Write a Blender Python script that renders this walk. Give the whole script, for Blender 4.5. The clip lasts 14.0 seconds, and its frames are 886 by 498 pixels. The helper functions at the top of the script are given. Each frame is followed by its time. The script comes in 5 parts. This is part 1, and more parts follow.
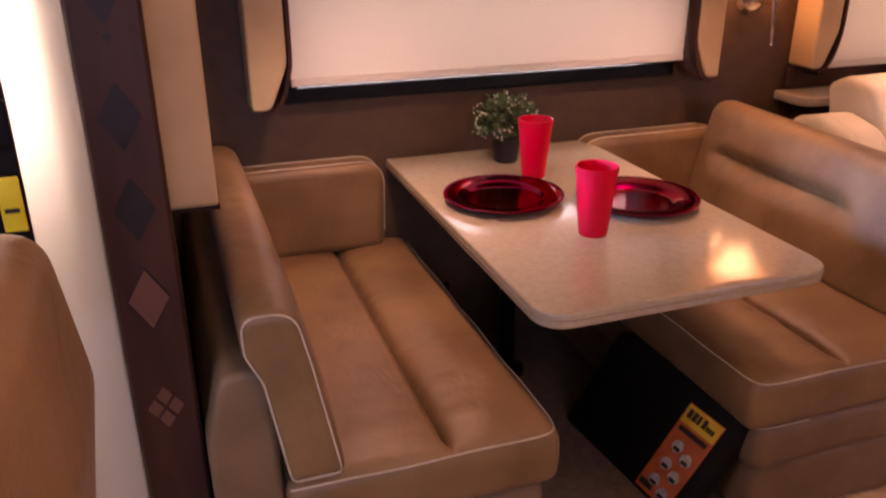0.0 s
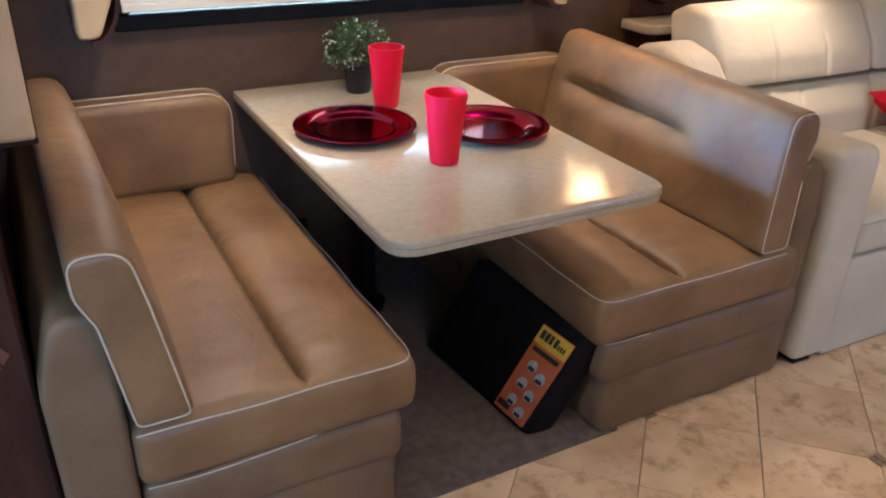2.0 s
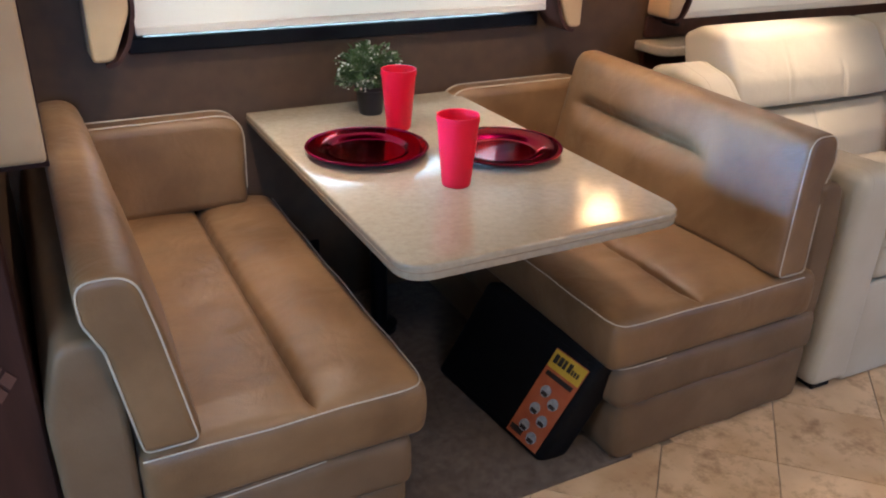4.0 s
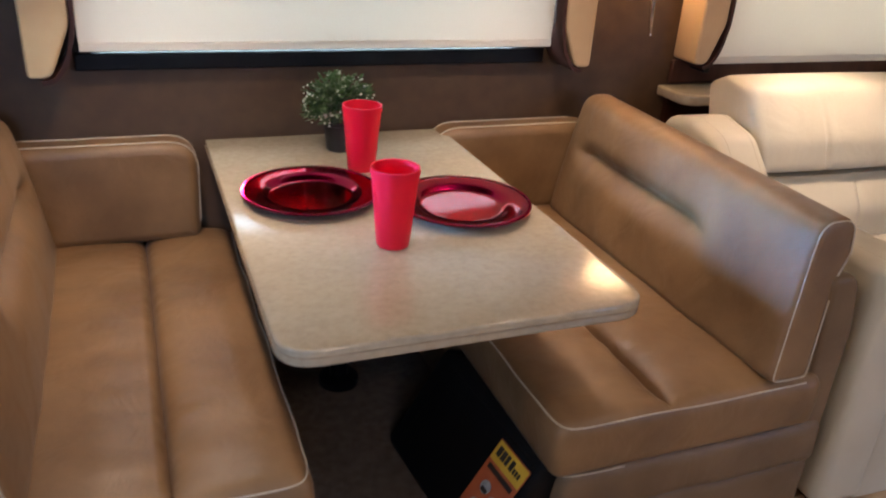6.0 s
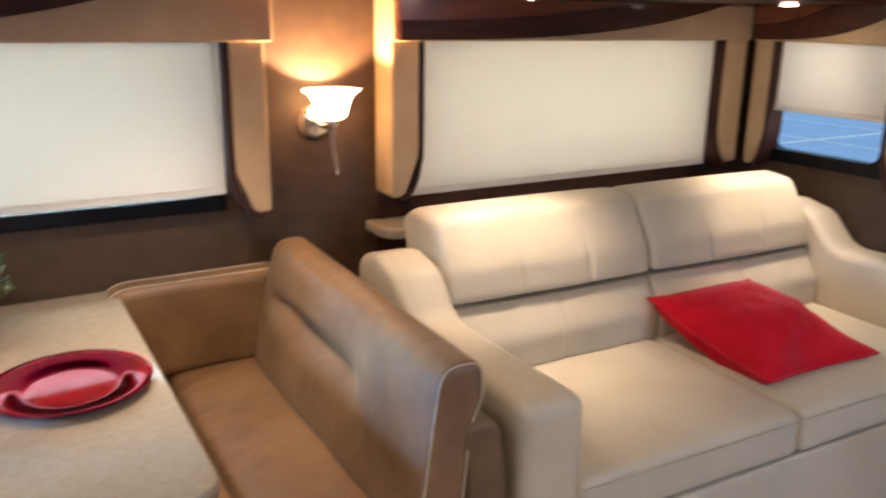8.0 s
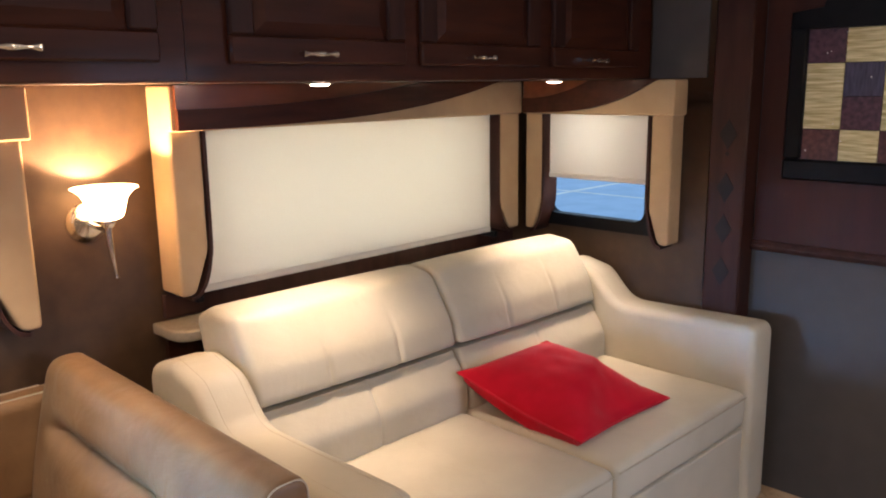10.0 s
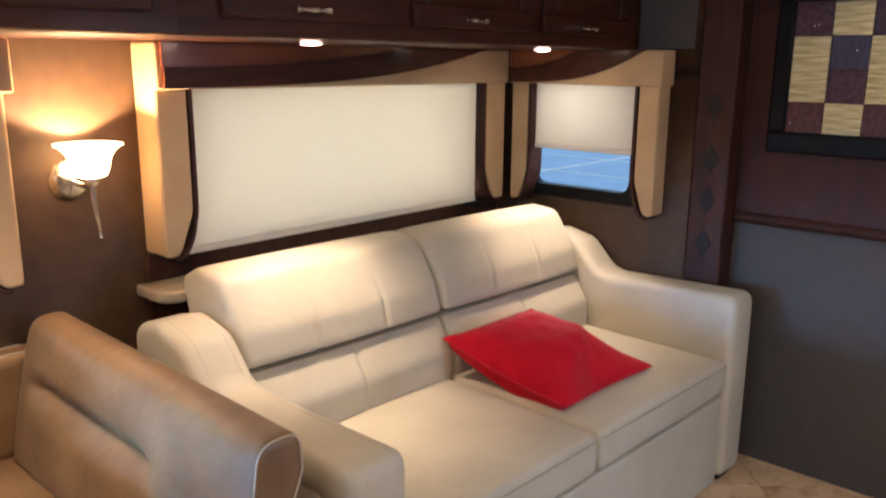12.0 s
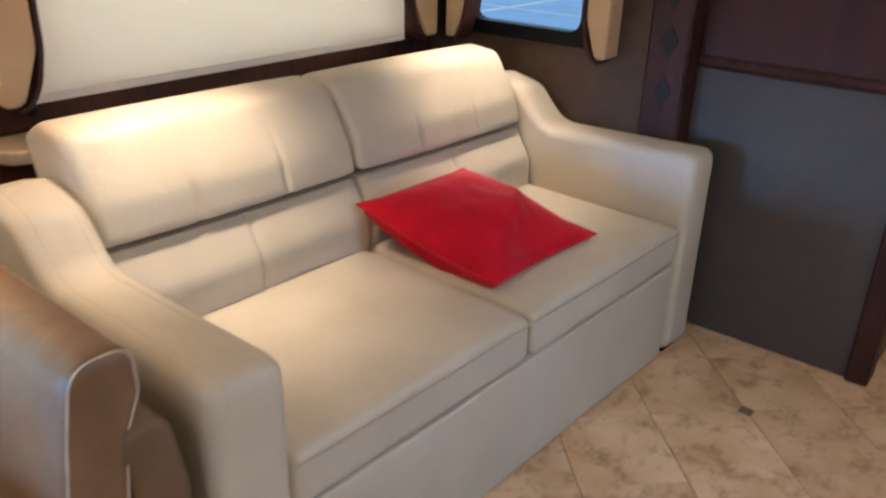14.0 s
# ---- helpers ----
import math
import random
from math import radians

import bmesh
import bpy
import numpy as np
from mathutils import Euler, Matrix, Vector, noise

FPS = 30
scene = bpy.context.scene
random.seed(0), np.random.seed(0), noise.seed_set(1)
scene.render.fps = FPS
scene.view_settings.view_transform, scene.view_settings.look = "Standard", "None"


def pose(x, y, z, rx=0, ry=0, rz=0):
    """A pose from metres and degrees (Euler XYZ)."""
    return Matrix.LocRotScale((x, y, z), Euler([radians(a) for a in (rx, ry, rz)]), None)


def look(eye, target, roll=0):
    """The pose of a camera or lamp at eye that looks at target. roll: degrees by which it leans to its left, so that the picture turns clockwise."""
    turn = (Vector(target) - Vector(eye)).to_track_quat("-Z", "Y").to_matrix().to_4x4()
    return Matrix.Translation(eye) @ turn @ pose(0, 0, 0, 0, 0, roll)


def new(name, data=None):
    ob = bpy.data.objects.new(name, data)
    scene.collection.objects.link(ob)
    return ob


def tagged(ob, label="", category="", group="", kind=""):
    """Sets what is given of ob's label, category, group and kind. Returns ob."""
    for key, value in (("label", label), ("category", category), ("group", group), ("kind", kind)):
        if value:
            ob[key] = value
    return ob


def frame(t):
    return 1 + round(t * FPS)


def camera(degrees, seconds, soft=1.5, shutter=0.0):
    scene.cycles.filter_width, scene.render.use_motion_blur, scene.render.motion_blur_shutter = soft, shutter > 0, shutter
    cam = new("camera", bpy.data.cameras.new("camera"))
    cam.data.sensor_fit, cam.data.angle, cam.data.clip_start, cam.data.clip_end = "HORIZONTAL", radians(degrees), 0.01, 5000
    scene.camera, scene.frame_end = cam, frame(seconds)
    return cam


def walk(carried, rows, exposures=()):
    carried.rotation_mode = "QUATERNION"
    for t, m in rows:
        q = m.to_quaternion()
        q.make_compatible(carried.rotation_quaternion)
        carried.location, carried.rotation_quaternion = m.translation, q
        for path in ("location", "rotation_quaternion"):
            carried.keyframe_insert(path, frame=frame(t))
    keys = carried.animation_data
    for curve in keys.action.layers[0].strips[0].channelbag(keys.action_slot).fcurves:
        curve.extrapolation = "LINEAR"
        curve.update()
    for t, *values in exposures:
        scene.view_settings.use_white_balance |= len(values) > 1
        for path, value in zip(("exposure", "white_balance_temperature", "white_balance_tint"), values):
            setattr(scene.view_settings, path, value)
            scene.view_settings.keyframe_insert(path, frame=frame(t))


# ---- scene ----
cam = camera(58.0, 14.0, soft=2.0, shutter=0.4)
PATH = [
    (0, (0.230, 0.183, 1.453), (0.835, 1.924, 0.677), -0.2),
    (0.5, (0.236, 0.184, 1.431), (0.902, 1.852, 0.552), 0.3),
    (1, (0.195, 0.173, 1.432), (0.984, 1.766, 0.515), 0.6),
    (1.5, (0.238, 0.188, 1.422), (1.108, 1.741, 0.513), 2.6),
    (2, (0.281, 0.175, 1.429), (1.149, 1.728, 0.517), 1.9),
    (2.5, (0.295, 0.175, 1.412), (1.146, 1.732, 0.490), 1.1),
    (3, (0.291, 0.179, 1.433), (1.151, 1.735, 0.516), 1.0),
    (3.2, (0.284, 0.175, 1.432), (1.154, 1.747, 0.549), 0.9),
    (5.3, (0.455, 0.225, 1.422), (1.201, 1.874, 0.571), 4.9),
    (5.5, (0.546, 0.214, 1.425), (1.236, 1.887, 0.575), 4.0),
    (6, (0.685, 0.319, 1.439), (1.379, 1.995, 0.596), 3.9),
    (6.5, (0.856, 0.395, 1.474), (1.582, 2.084, 0.687), 3.9),
    (7, (1.033, 0.313, 1.501), (1.676, 2.059, 0.767), 3.2),
    (7.5, (1.196, 0.233, 1.507), (1.847, 1.999, 0.831), 2.1),
    (8, (1.299, 0.221, 1.497), (2.269, 1.878, 0.937), 0.8),
    (8.5, (1.301, 0.241, 1.518), (2.472, 1.794, 1.054), -1.0),
    (9, (1.297, 0.273, 1.532), (2.594, 1.731, 1.097), -1.2),
    (9.2, (1.310, 0.292, 1.549), (2.643, 1.718, 1.113), -1.0),
    (11.3, (1.284, 0.323, 1.537), (2.739, 1.644, 1.168), -0.3),
    (11.5, (1.280, 0.324, 1.539), (2.735, 1.644, 1.164), 0.1),
    (12, (1.275, 0.343, 1.505), (2.721, 1.647, 1.048), 0.5),
    (12.5, (1.272, 0.369, 1.472), (2.695, 1.622, 0.836), 1.0),
    (13, (1.291, 0.420, 1.413), (2.683, 1.614, 0.615), 1.9),
    (13.4, (1.410, 0.423, 1.411), (2.754, 1.606, 0.539), 1.1),
    (13.5, (1.455, 0.427, 1.408), (2.803, 1.615, 0.530), 0.9),
    (14, (1.634, 0.499, 1.440), (3.056, 1.639, 0.616), 1.6),
]
EXPOSURES = [(0, -0.15, 9900, 72), (0.4, 0.12, 8200, 45), (0.8, 0.31, 6800, 25), (3.0, 0.42, 6300, 20), (5.5, 0.2, 6550, 22), (6.5, 0.2, 6700, 21), (7.5, 0.3, 6700, 20), (9.0, 0.38, 6800, 21), (11.5, 0.42, 6800, 20), (14.0, 0.34, 6500, 18)]
walk(cam, [(t, look(eye, target, roll)) for t, eye, target, roll in PATH], EXPOSURES)

# ---- world and light ----
world = bpy.data.worlds.new("world")
scene.world = world
world.use_nodes = True
wn = world.node_tree
sky = wn.nodes.new("ShaderNodeTexSky")
sky.sky_type, sky.sun_disc = "NISHITA", False
sky.sun_elevation, sky.sun_rotation = radians(50), radians(120)
wn.links.new(sky.outputs[0], wn.nodes["Background"].inputs[0])
wn.nodes["Background"].inputs[1].default_value = 0.15

WARM = (1.0, 0.68, 0.38)
SOFT = (1.0, 0.84, 0.66)
DAY = (0.60, 0.80, 1.0)


def lamp(name, kind, place, watts, colour, target=None, **more):
    data = bpy.data.lights.new(name, kind)
    data.energy, data.color = watts, colour
    ob = new(name, data)
    ob.matrix_world = look(place, target) if target else Matrix.Translation(place)
    if "size" in more:
        data.shape, data.size, data.size_y = "RECTANGLE", more["size"][0], more["size"][1]
    if "radius" in more:
        data.shadow_soft_size = more["radius"]
    if "cone" in more:
        data.spot_size, data.spot_blend = radians(more["cone"]), 1.0
    return ob


sun = lamp("sun", "SUN", (8, -8, 12), 1.0, (1.0, 0.97, 0.92), (0, 0, 0))
sun.data.angle = radians(12)
# daylight of the windscreen, which lies out of view
lamp("windscreen_daylight", "AREA", (-2.15, 0.25, 1.45), 40, (0.36, 0.64, 1.0), (0, 0.6, 0.9), size=(2.1, 1.0))
# wall lamp, puck lamps under the cupboards, added ceiling lamps
lamp("sconce_bulb", "POINT", (2.232, 2.49, 1.222), 34, WARM, radius=0.010)
# daylight in the long windows behind the blinds and in the cab's side window
lamp("window_daylight", "AREA", (1.24, 2.72, 1.22), 11, (0.85, 0.93, 1.0), (1.24, 0, 1.22), size=(1.25, 0.5))
lamp("window_daylight", "AREA", (3.2, 2.72, 1.22), 12, (1.0, 0.88, 0.77), (3.2, 0, 1.22), size=(1.25, 0.5))
lamp("window_daylight", "AREA", (4.24, 2.15, 1.34), 1.8, (1.0, 0.94, 0.96), (0, 2.22, 1.34), size=(0.32, 0.22))
west = lamp("window_daylight", "AREA", (0.12, 2.12, 1.085), 1.6, (0.22, 0.52, 1.0), (2.02, 1.70, 0.75), size=(0.46, 0.16))
west.data.spread = radians(26)
# blue fill lamps, added in two invented openings of the unseen south wall
south = lamp("south_daylight", "AREA", (0.15, -1.0, 1.35), 3.3, (0.28, 0.57, 1.0), (0.15, 1.5, 0.75), size=(0.8, 0.7))
south.data.spread = radians(62)
aft = lamp("south_daylight", "AREA", (3.5, -1.0, 1.35), 5.0, (0.28, 0.56, 1.0), (2.75, 1.2, 0.15), size=(0.7, 0.7))
aft.data.spread = radians(85)
lamp("cab_daylight", "AREA", (-0.45, 1.68, 1.5), 80, DAY, (-0.45, 0, 1.5), size=(1.0, 0.8))
PUCKS = ((0.75, 2.08, 31, 112), (1.743, 2.08, 31, 112), (2.667, 2.08, 44, 72), (3.731, 2.08, 42, 72))
for px, py, watts, spread in PUCKS:
    lamp("puck_beam", "SPOT", (px, py, 1.540), watts, SOFT, (px, py + 0.01, 0), radius=0.032, cone=spread)
# ceiling lamps are assumed, unseen, and placed as warm fill
CEILING_LAMPS = ((0.6, 0.75, 4.0), (2.3, 0.55, 1.8), (3.5, 0.0, 7.0), (1.3, -0.4, 9.0))
for px, py, watts in CEILING_LAMPS:
    lamp("ceiling_glow", "AREA", (px, py, 2.085), watts, SOFT, (px, py, 0), size=(0.22, 0.22))


# ---- materials ----
def material(name, dark, light, scale=8.0, rough=0.5, bump=0.0, grain=200.0, metal=0.0, spec=0.5, stretch=(1, 1, 1), sheen=0.0, wear=0.06, coat=0.0, random_tint=0.0, crease=0.0):
    m = bpy.data.materials.new(name)
    m.use_nodes = True
    n, l = m.node_tree.nodes, m.node_tree.links
    b = n["Principled BSDF"]
    co = n.new("ShaderNodeTexCoord")
    mp = n.new("ShaderNodeMapping")
    mp.inputs["Scale"].default_value = stretch
    l.new(co.outputs["Object"], mp.inputs[0])
    big = n.new("ShaderNodeTexNoise")
    big.inputs["Scale"].default_value, big.inputs["Detail"].default_value = scale, 6
    l.new(mp.outputs[0], big.inputs[0])
    ramp = n.new("ShaderNodeValToRGB")
    ramp.color_ramp.elements[0].position, ramp.color_ramp.elements[1].position = 0.32, 0.68
    ramp.color_ramp.elements[0].color, ramp.color_ramp.elements[1].color = (*dark, 1), (*light, 1)
    l.new(big.outputs[0], ramp.inputs[0])
    fine = n.new("ShaderNodeTexNoise")
    fine.inputs["Scale"].default_value, fine.inputs["Detail"].default_value = grain, 3
    l.new(mp.outputs[0], fine.inputs[0])
    out = ramp.outputs[0]
    if random_tint:
        info = n.new("ShaderNodeObjectInfo")
        span = n.new("ShaderNodeMapRange")
        span.inputs[3].default_value, span.inputs[4].default_value = 1 - random_tint, 1 + random_tint
        l.new(info.outputs["Random"], span.inputs[0])
        hsv = n.new("ShaderNodeHueSaturation")
        l.new(span.outputs[0], hsv.inputs["Value"])
        l.new(out, hsv.inputs["Color"])
        out = hsv.outputs[0]
        offset = n.new("ShaderNodeVectorMath")
        offset.operation = "SCALE"
        offset.inputs[0].default_value = (7.3, 5.1, 3.7)
        l.new(info.outputs["Random"], offset.inputs["Scale"])
        l.new(offset.outputs[0], mp.inputs["Location"])
    l.new(out, b.inputs["Base Color"])
    span = n.new("ShaderNodeMapRange")
    span.inputs[3].default_value, span.inputs[4].default_value = max(rough - wear, 0.02), min(rough + wear, 1)
    l.new(big.outputs[0], span.inputs[0])
    l.new(span.outputs[0], b.inputs["Roughness"])
    b.inputs["Metallic"].default_value, b.inputs["Specular IOR Level"].default_value = metal, spec
    b.inputs["Sheen Weight"].default_value, b.inputs["Sheen Roughness"].default_value = sheen, 0.4
    b.inputs["Coat Weight"].default_value, b.inputs["Coat Roughness"].default_value = coat, 0.12
    if bump:
        bp = n.new("ShaderNodeBump")
        bp.inputs["Strength"].default_value, bp.inputs["Distance"].default_value = 1.0, bump
        l.new(fine.outputs[0], bp.inputs["Height"])
        if crease:
            fold = n.new("ShaderNodeTexNoise")
            fold.inputs["Scale"].default_value, fold.inputs["Detail"].default_value, fold.inputs["Distortion"].default_value = 9, 5, 0.6
            l.new(mp.outputs[0], fold.inputs[0])
            bc = n.new("ShaderNodeBump")
            bc.inputs["Strength"].default_value, bc.inputs["Distance"].default_value = 1.0, crease
            l.new(fold.outputs[0], bc.inputs["Height"])
            l.new(bc.outputs[0], bp.inputs["Normal"])
        l.new(bp.outputs[0], b.inputs["Normal"])
    return m


TAN = material("tan_leather", (0.145, 0.076, 0.031), (0.240, 0.134, 0.058), 5.5, 0.45, 0.0005, 260, spec=0.45, sheen=0.05, wear=0.09, crease=0.006)
TAN_BASE = material("tan_vinyl", (0.13, 0.078, 0.040), (0.185, 0.115, 0.062), 6, 0.5, 0.0005, 300, spec=0.35, crease=0.004)
PIPING = material("cream_piping", (0.42, 0.355, 0.265), (0.51, 0.44, 0.34), 30, 0.5)
CREAM = material("cream_leather", (0.45, 0.395, 0.285), (0.53, 0.47, 0.35), 4, 0.48, 0.0006, 240, spec=0.4, sheen=0.04, crease=0.004)
STITCH = material("cream_stitching", (0.38, 0.325, 0.23), (0.44, 0.38, 0.275), 60, 0.6)
RED_CLOTH = material("red_cotton", (0.48, 0.004, 0.014), (0.58, 0.006, 0.020), 14, 0.8, 0.0008, 700, spec=0.15, sheen=0.2)
WALL = material("brown_wallcovering", (0.062, 0.0345, 0.018), (0.081, 0.046, 0.0245), 18, 0.55, 0.0004, 420, spec=0.35)
GREYWALL = material("taupe_wallboard", (0.071, 0.061, 0.053), (0.080, 0.069, 0.060), 14, 0.6, 0.0004, 350, spec=0.3)
CEIL = material("white_ceiling_vinyl", (0.62, 0.58, 0.52), (0.70, 0.66, 0.60), 9, 0.7, 0.0004, 300)
CLOSE = material("brown_wallboard", (0.14, 0.10, 0.07), (0.18, 0.13, 0.09), 9, 0.6, 0.0004, 300)
CHERRY = material("dark_cherry_wood", (0.038, 0.0105, 0.005), (0.072, 0.0205, 0.0095), 3.5, 0.50, 0.0003, 90, spec=0.22, stretch=(1.2, 6, 9), coat=0.08)
CHERRY_V = material("dark_cherry_upright", (0.030, 0.011, 0.008), (0.056, 0.021, 0.014), 3.5, 0.50, 0.0003, 90, spec=0.22, stretch=(7, 7, 1.0))
RED_WOOD = material("red_cherry_wood", (0.17, 0.048, 0.018), (0.25, 0.075, 0.028), 3.0, 0.3, 0.0002, 90, stretch=(1.2, 8, 9), coat=0.3)
PANEL_WOOD = material("mahogany_panel", (0.038, 0.0105, 0.0055), (0.058, 0.0165, 0.0085), 2.5, 0.50, 0.0002, 80, spec=0.2, stretch=(6, 6, 0.8))
INLAY = material("black_inlay_wood", (0.012, 0.009, 0.010), (0.020, 0.016, 0.017), 12, 0.5, spec=0.2)
INLAY_RED = material("red_inlay_wood", (0.10, 0.040, 0.027), (0.14, 0.056, 0.037), 12, 0.4)
VALANCE = material("tan_padded_fabric", (0.46, 0.31, 0.165), (0.54, 0.375, 0.21), 7, 0.65, 0.0006, 500, spec=0.25, sheen=0.15)
STONE = material("cream_solid_surface", (0.320, 0.264, 0.185), (0.370, 0.310, 0.224), 70, 0.11, 0.00003, 500, spec=0.6, wear=0.02)
BLACK = material("black_window_frame", (0.005, 0.005, 0.006), (0.009, 0.009, 0.010), 12, 0.42, spec=0.12)
PLASTIC = material("black_case_plastic", (0.004, 0.004, 0.0045), (0.007, 0.007, 0.0075), 20, 0.6, 0.0005, 350, spec=0.12)
CHROME = material("brushed_nickel", (0.62, 0.60, 0.57), (0.75, 0.73, 0.70), 20, 0.22, metal=1.0)
POT = material("black_pot_plastic", (0.010, 0.009, 0.009), (0.018, 0.017, 0.016), 30, 0.5)
LEAF = material("green_leaves", (0.045, 0.10, 0.025), (0.10, 0.17, 0.06), 90, 0.5)
LEAF_PALE = material("grey_green_leaves", (0.11, 0.16, 0.085), (0.19, 0.24, 0.14), 90, 0.5)
BLOSSOM = material("white_blossom", (0.50, 0.54, 0.42), (0.66, 0.68, 0.56), 60, 0.6)
CARPET = material("brown_carpet", (0.085, 0.060, 0.042), (0.15, 0.11, 0.078), 45, 0.95, 0.004, 500, spec=0.05, sheen=0.2)
GROUT = material("beige_grout", (0.24, 0.17, 0.10), (0.30, 0.22, 0.14), 30, 0.8, 0.0005, 300)
DARKTILE = material("dark_mosaic_tile", (0.025, 0.018, 0.014), (0.05, 0.035, 0.026), 40, 0.35)
MIDTILE = material("brown_mosaic_tile", (0.16, 0.10, 0.06), (0.24, 0.16, 0.10), 40, 0.35)
# the blue cast of daylight is painted into the concrete's colour
DAYLIT_CONCRETE = material("daylight_blue_concrete", (0.30, 0.43, 0.58), (0.36, 0.50, 0.66), 1.5, 0.9, 0.004, 60)
PAINTLINE = material("white_road_paint", (0.62, 0.62, 0.60), (0.75, 0.75, 0.73), 4, 0.8)
CURTAIN = material("cream_cab_fabric", (0.50, 0.47, 0.38), (0.60, 0.57, 0.47), 14, 0.8, 0.001, 260)
YELLOW = material("yellow_tag", (0.62, 0.52, 0.02), (0.72, 0.62, 0.04), 30, 0.5)
ORANGE = material("orange_label_print", (0.40, 0.085, 0.030), (0.50, 0.13, 0.05), 25, 0.45)
LABEL_YELLOW = material("yellow_label_print", (0.58, 0.36, 0.03), (0.66, 0.43, 0.05), 25, 0.45)
PRINT_DARK = material("dark_label_print", (0.015, 0.012, 0.012), (0.03, 0.022, 0.02), 30, 0.5)
PRINT_GREY = material("grey_label_picture", (0.24, 0.27, 0.28), (0.42, 0.45, 0.46), 90, 0.5)


def travertine():
    m = material("travertine_tile", (0.52, 0.336, 0.178), (0.72, 0.515, 0.312), 5.5, 0.30, 0.0004, 120, spec=0.4, random_tint=0.07)
    n, l = m.node_tree.nodes, m.node_tree.links
    b = n["Principled BSDF"]
    base = b.inputs["Base Color"].links[0].from_socket
    mp = [x for x in n if x.bl_idname == "ShaderNodeMapping"][0]
    blot = n.new("ShaderNodeTexNoise")
    blot.inputs["Scale"].default_value, blot.inputs["Detail"].default_value, blot.inputs["Roughness"].default_value = 13, 8, 0.72
    l.new(mp.outputs[0], blot.inputs[0])
    ramp = n.new("ShaderNodeValToRGB")
    ramp.color_ramp.elements[0].position, ramp.color_ramp.elements[1].position = 0.50, 0.68
    l.new(blot.outputs[0], ramp.inputs[0])
    mix = n.new("ShaderNodeMix")
    mix.data_type = "RGBA"
    soft = n.new("ShaderNodeMath")
    soft.operation = "MULTIPLY"
    soft.inputs[1].default_value = 0.8
    l.new(ramp.outputs[0], soft.inputs[0])
    l.new(soft.outputs[0], mix.inputs["Factor"])
    l.new(base, mix.inputs["A"])
    mix.inputs["B"].default_value = (0.26, 0.142, 0.064, 1)
    l.new(mix.outputs["Result"], b.inputs["Base Color"])
    return m


TILE = travertine()


def see_through(name, colour, rough, share, glow=0.0, warm=WARM):
    """Diffuse cloth, plastic or milk glass that lets part of the light through."""
    m = bpy.data.materials.new(name)
    m.use_nodes = True
    n, l = m.node_tree.nodes, m.node_tree.links
    b = n["Principled BSDF"]
    co = n.new("ShaderNodeTexCoord")
    tex = n.new("ShaderNodeTexNoise")
    tex.inputs["Scale"].default_value = 260
    l.new(co.outputs["Object"], tex.inputs[0])
    ramp = n.new("ShaderNodeValToRGB")
    ramp.color_ramp.elements[0].color = (*[c * 0.94 for c in colour], 1)
    ramp.color_ramp.elements[1].color = (*colour, 1)
    l.new(tex.outputs[0], ramp.inputs[0])
    l.new(ramp.outputs[0], b.inputs["Base Color"])
    b.inputs["Roughness"].default_value = rough
    if glow:
        b.inputs["Emission Color"].default_value = (*warm, 1)
        b.inputs["Emission Strength"].default_value = glow
    tl = n.new("ShaderNodeBsdfTranslucent")
    l.new(ramp.outputs[0], tl.inputs[0])
    mix = n.new("ShaderNodeMixShader")
    mix.inputs[0].default_value = share
    l.new(b.outputs[0], mix.inputs[1])
    l.new(tl.outputs[0], mix.inputs[2])
    l.new(mix.outputs[0], n["Material Output"].inputs[0])
    return m


BLIND = see_through("cream_roller_cloth", (0.80, 0.742, 0.655), 0.8, 0.35)
MILK = see_through("lit_milk_glass", (0.85, 0.78, 0.66), 0.3, 0.14, 12.0, (1.0, 0.68, 0.34))
CURTAIN_CLOTH = see_through("cream_curtain_cloth", (0.72, 0.69, 0.58), 0.8, 0.55)
RED_CUP = see_through("red_plastic", (0.90, 0.014, 0.045), 0.3, 0.4)
PUCK_LENS = see_through("lit_puck_lens", (0.9, 0.88, 0.8), 0.3, 0.2, 110.0, SOFT)
CEILING_LENS = see_through("lit_ceiling_lens", (0.9, 0.88, 0.8), 0.4, 0.2, 6.0, SOFT)


def red_metal():
    m = material("red_lacquered_plate", (0.27, 0.002, 0.045), (0.34, 0.003, 0.058), 9, 0.16, spec=0.5, coat=0.3, wear=0.03)
    b = m.node_tree.nodes["Principled BSDF"]
    b.inputs["Metallic"].default_value = 1.0
    b.inputs["Specular Tint"].default_value = (0.36, 0.03, 0.12, 1)
    b.inputs["Coat Roughness"].default_value = 0.05
    return m


RED_PLATE = red_metal()


def pane_glass():
    m = bpy.data.materials.new("window_glass")
    m.use_nodes = True
    b = m.node_tree.nodes["Principled BSDF"]
    b.inputs["Transmission Weight"].default_value, b.inputs["Roughness"].default_value, b.inputs["IOR"].default_value = 1.0, 0.0, 1.05
    b.inputs["Base Color"].default_value = (0.68, 0.95, 1.0, 1)
    return m


GLASS = pane_glass()


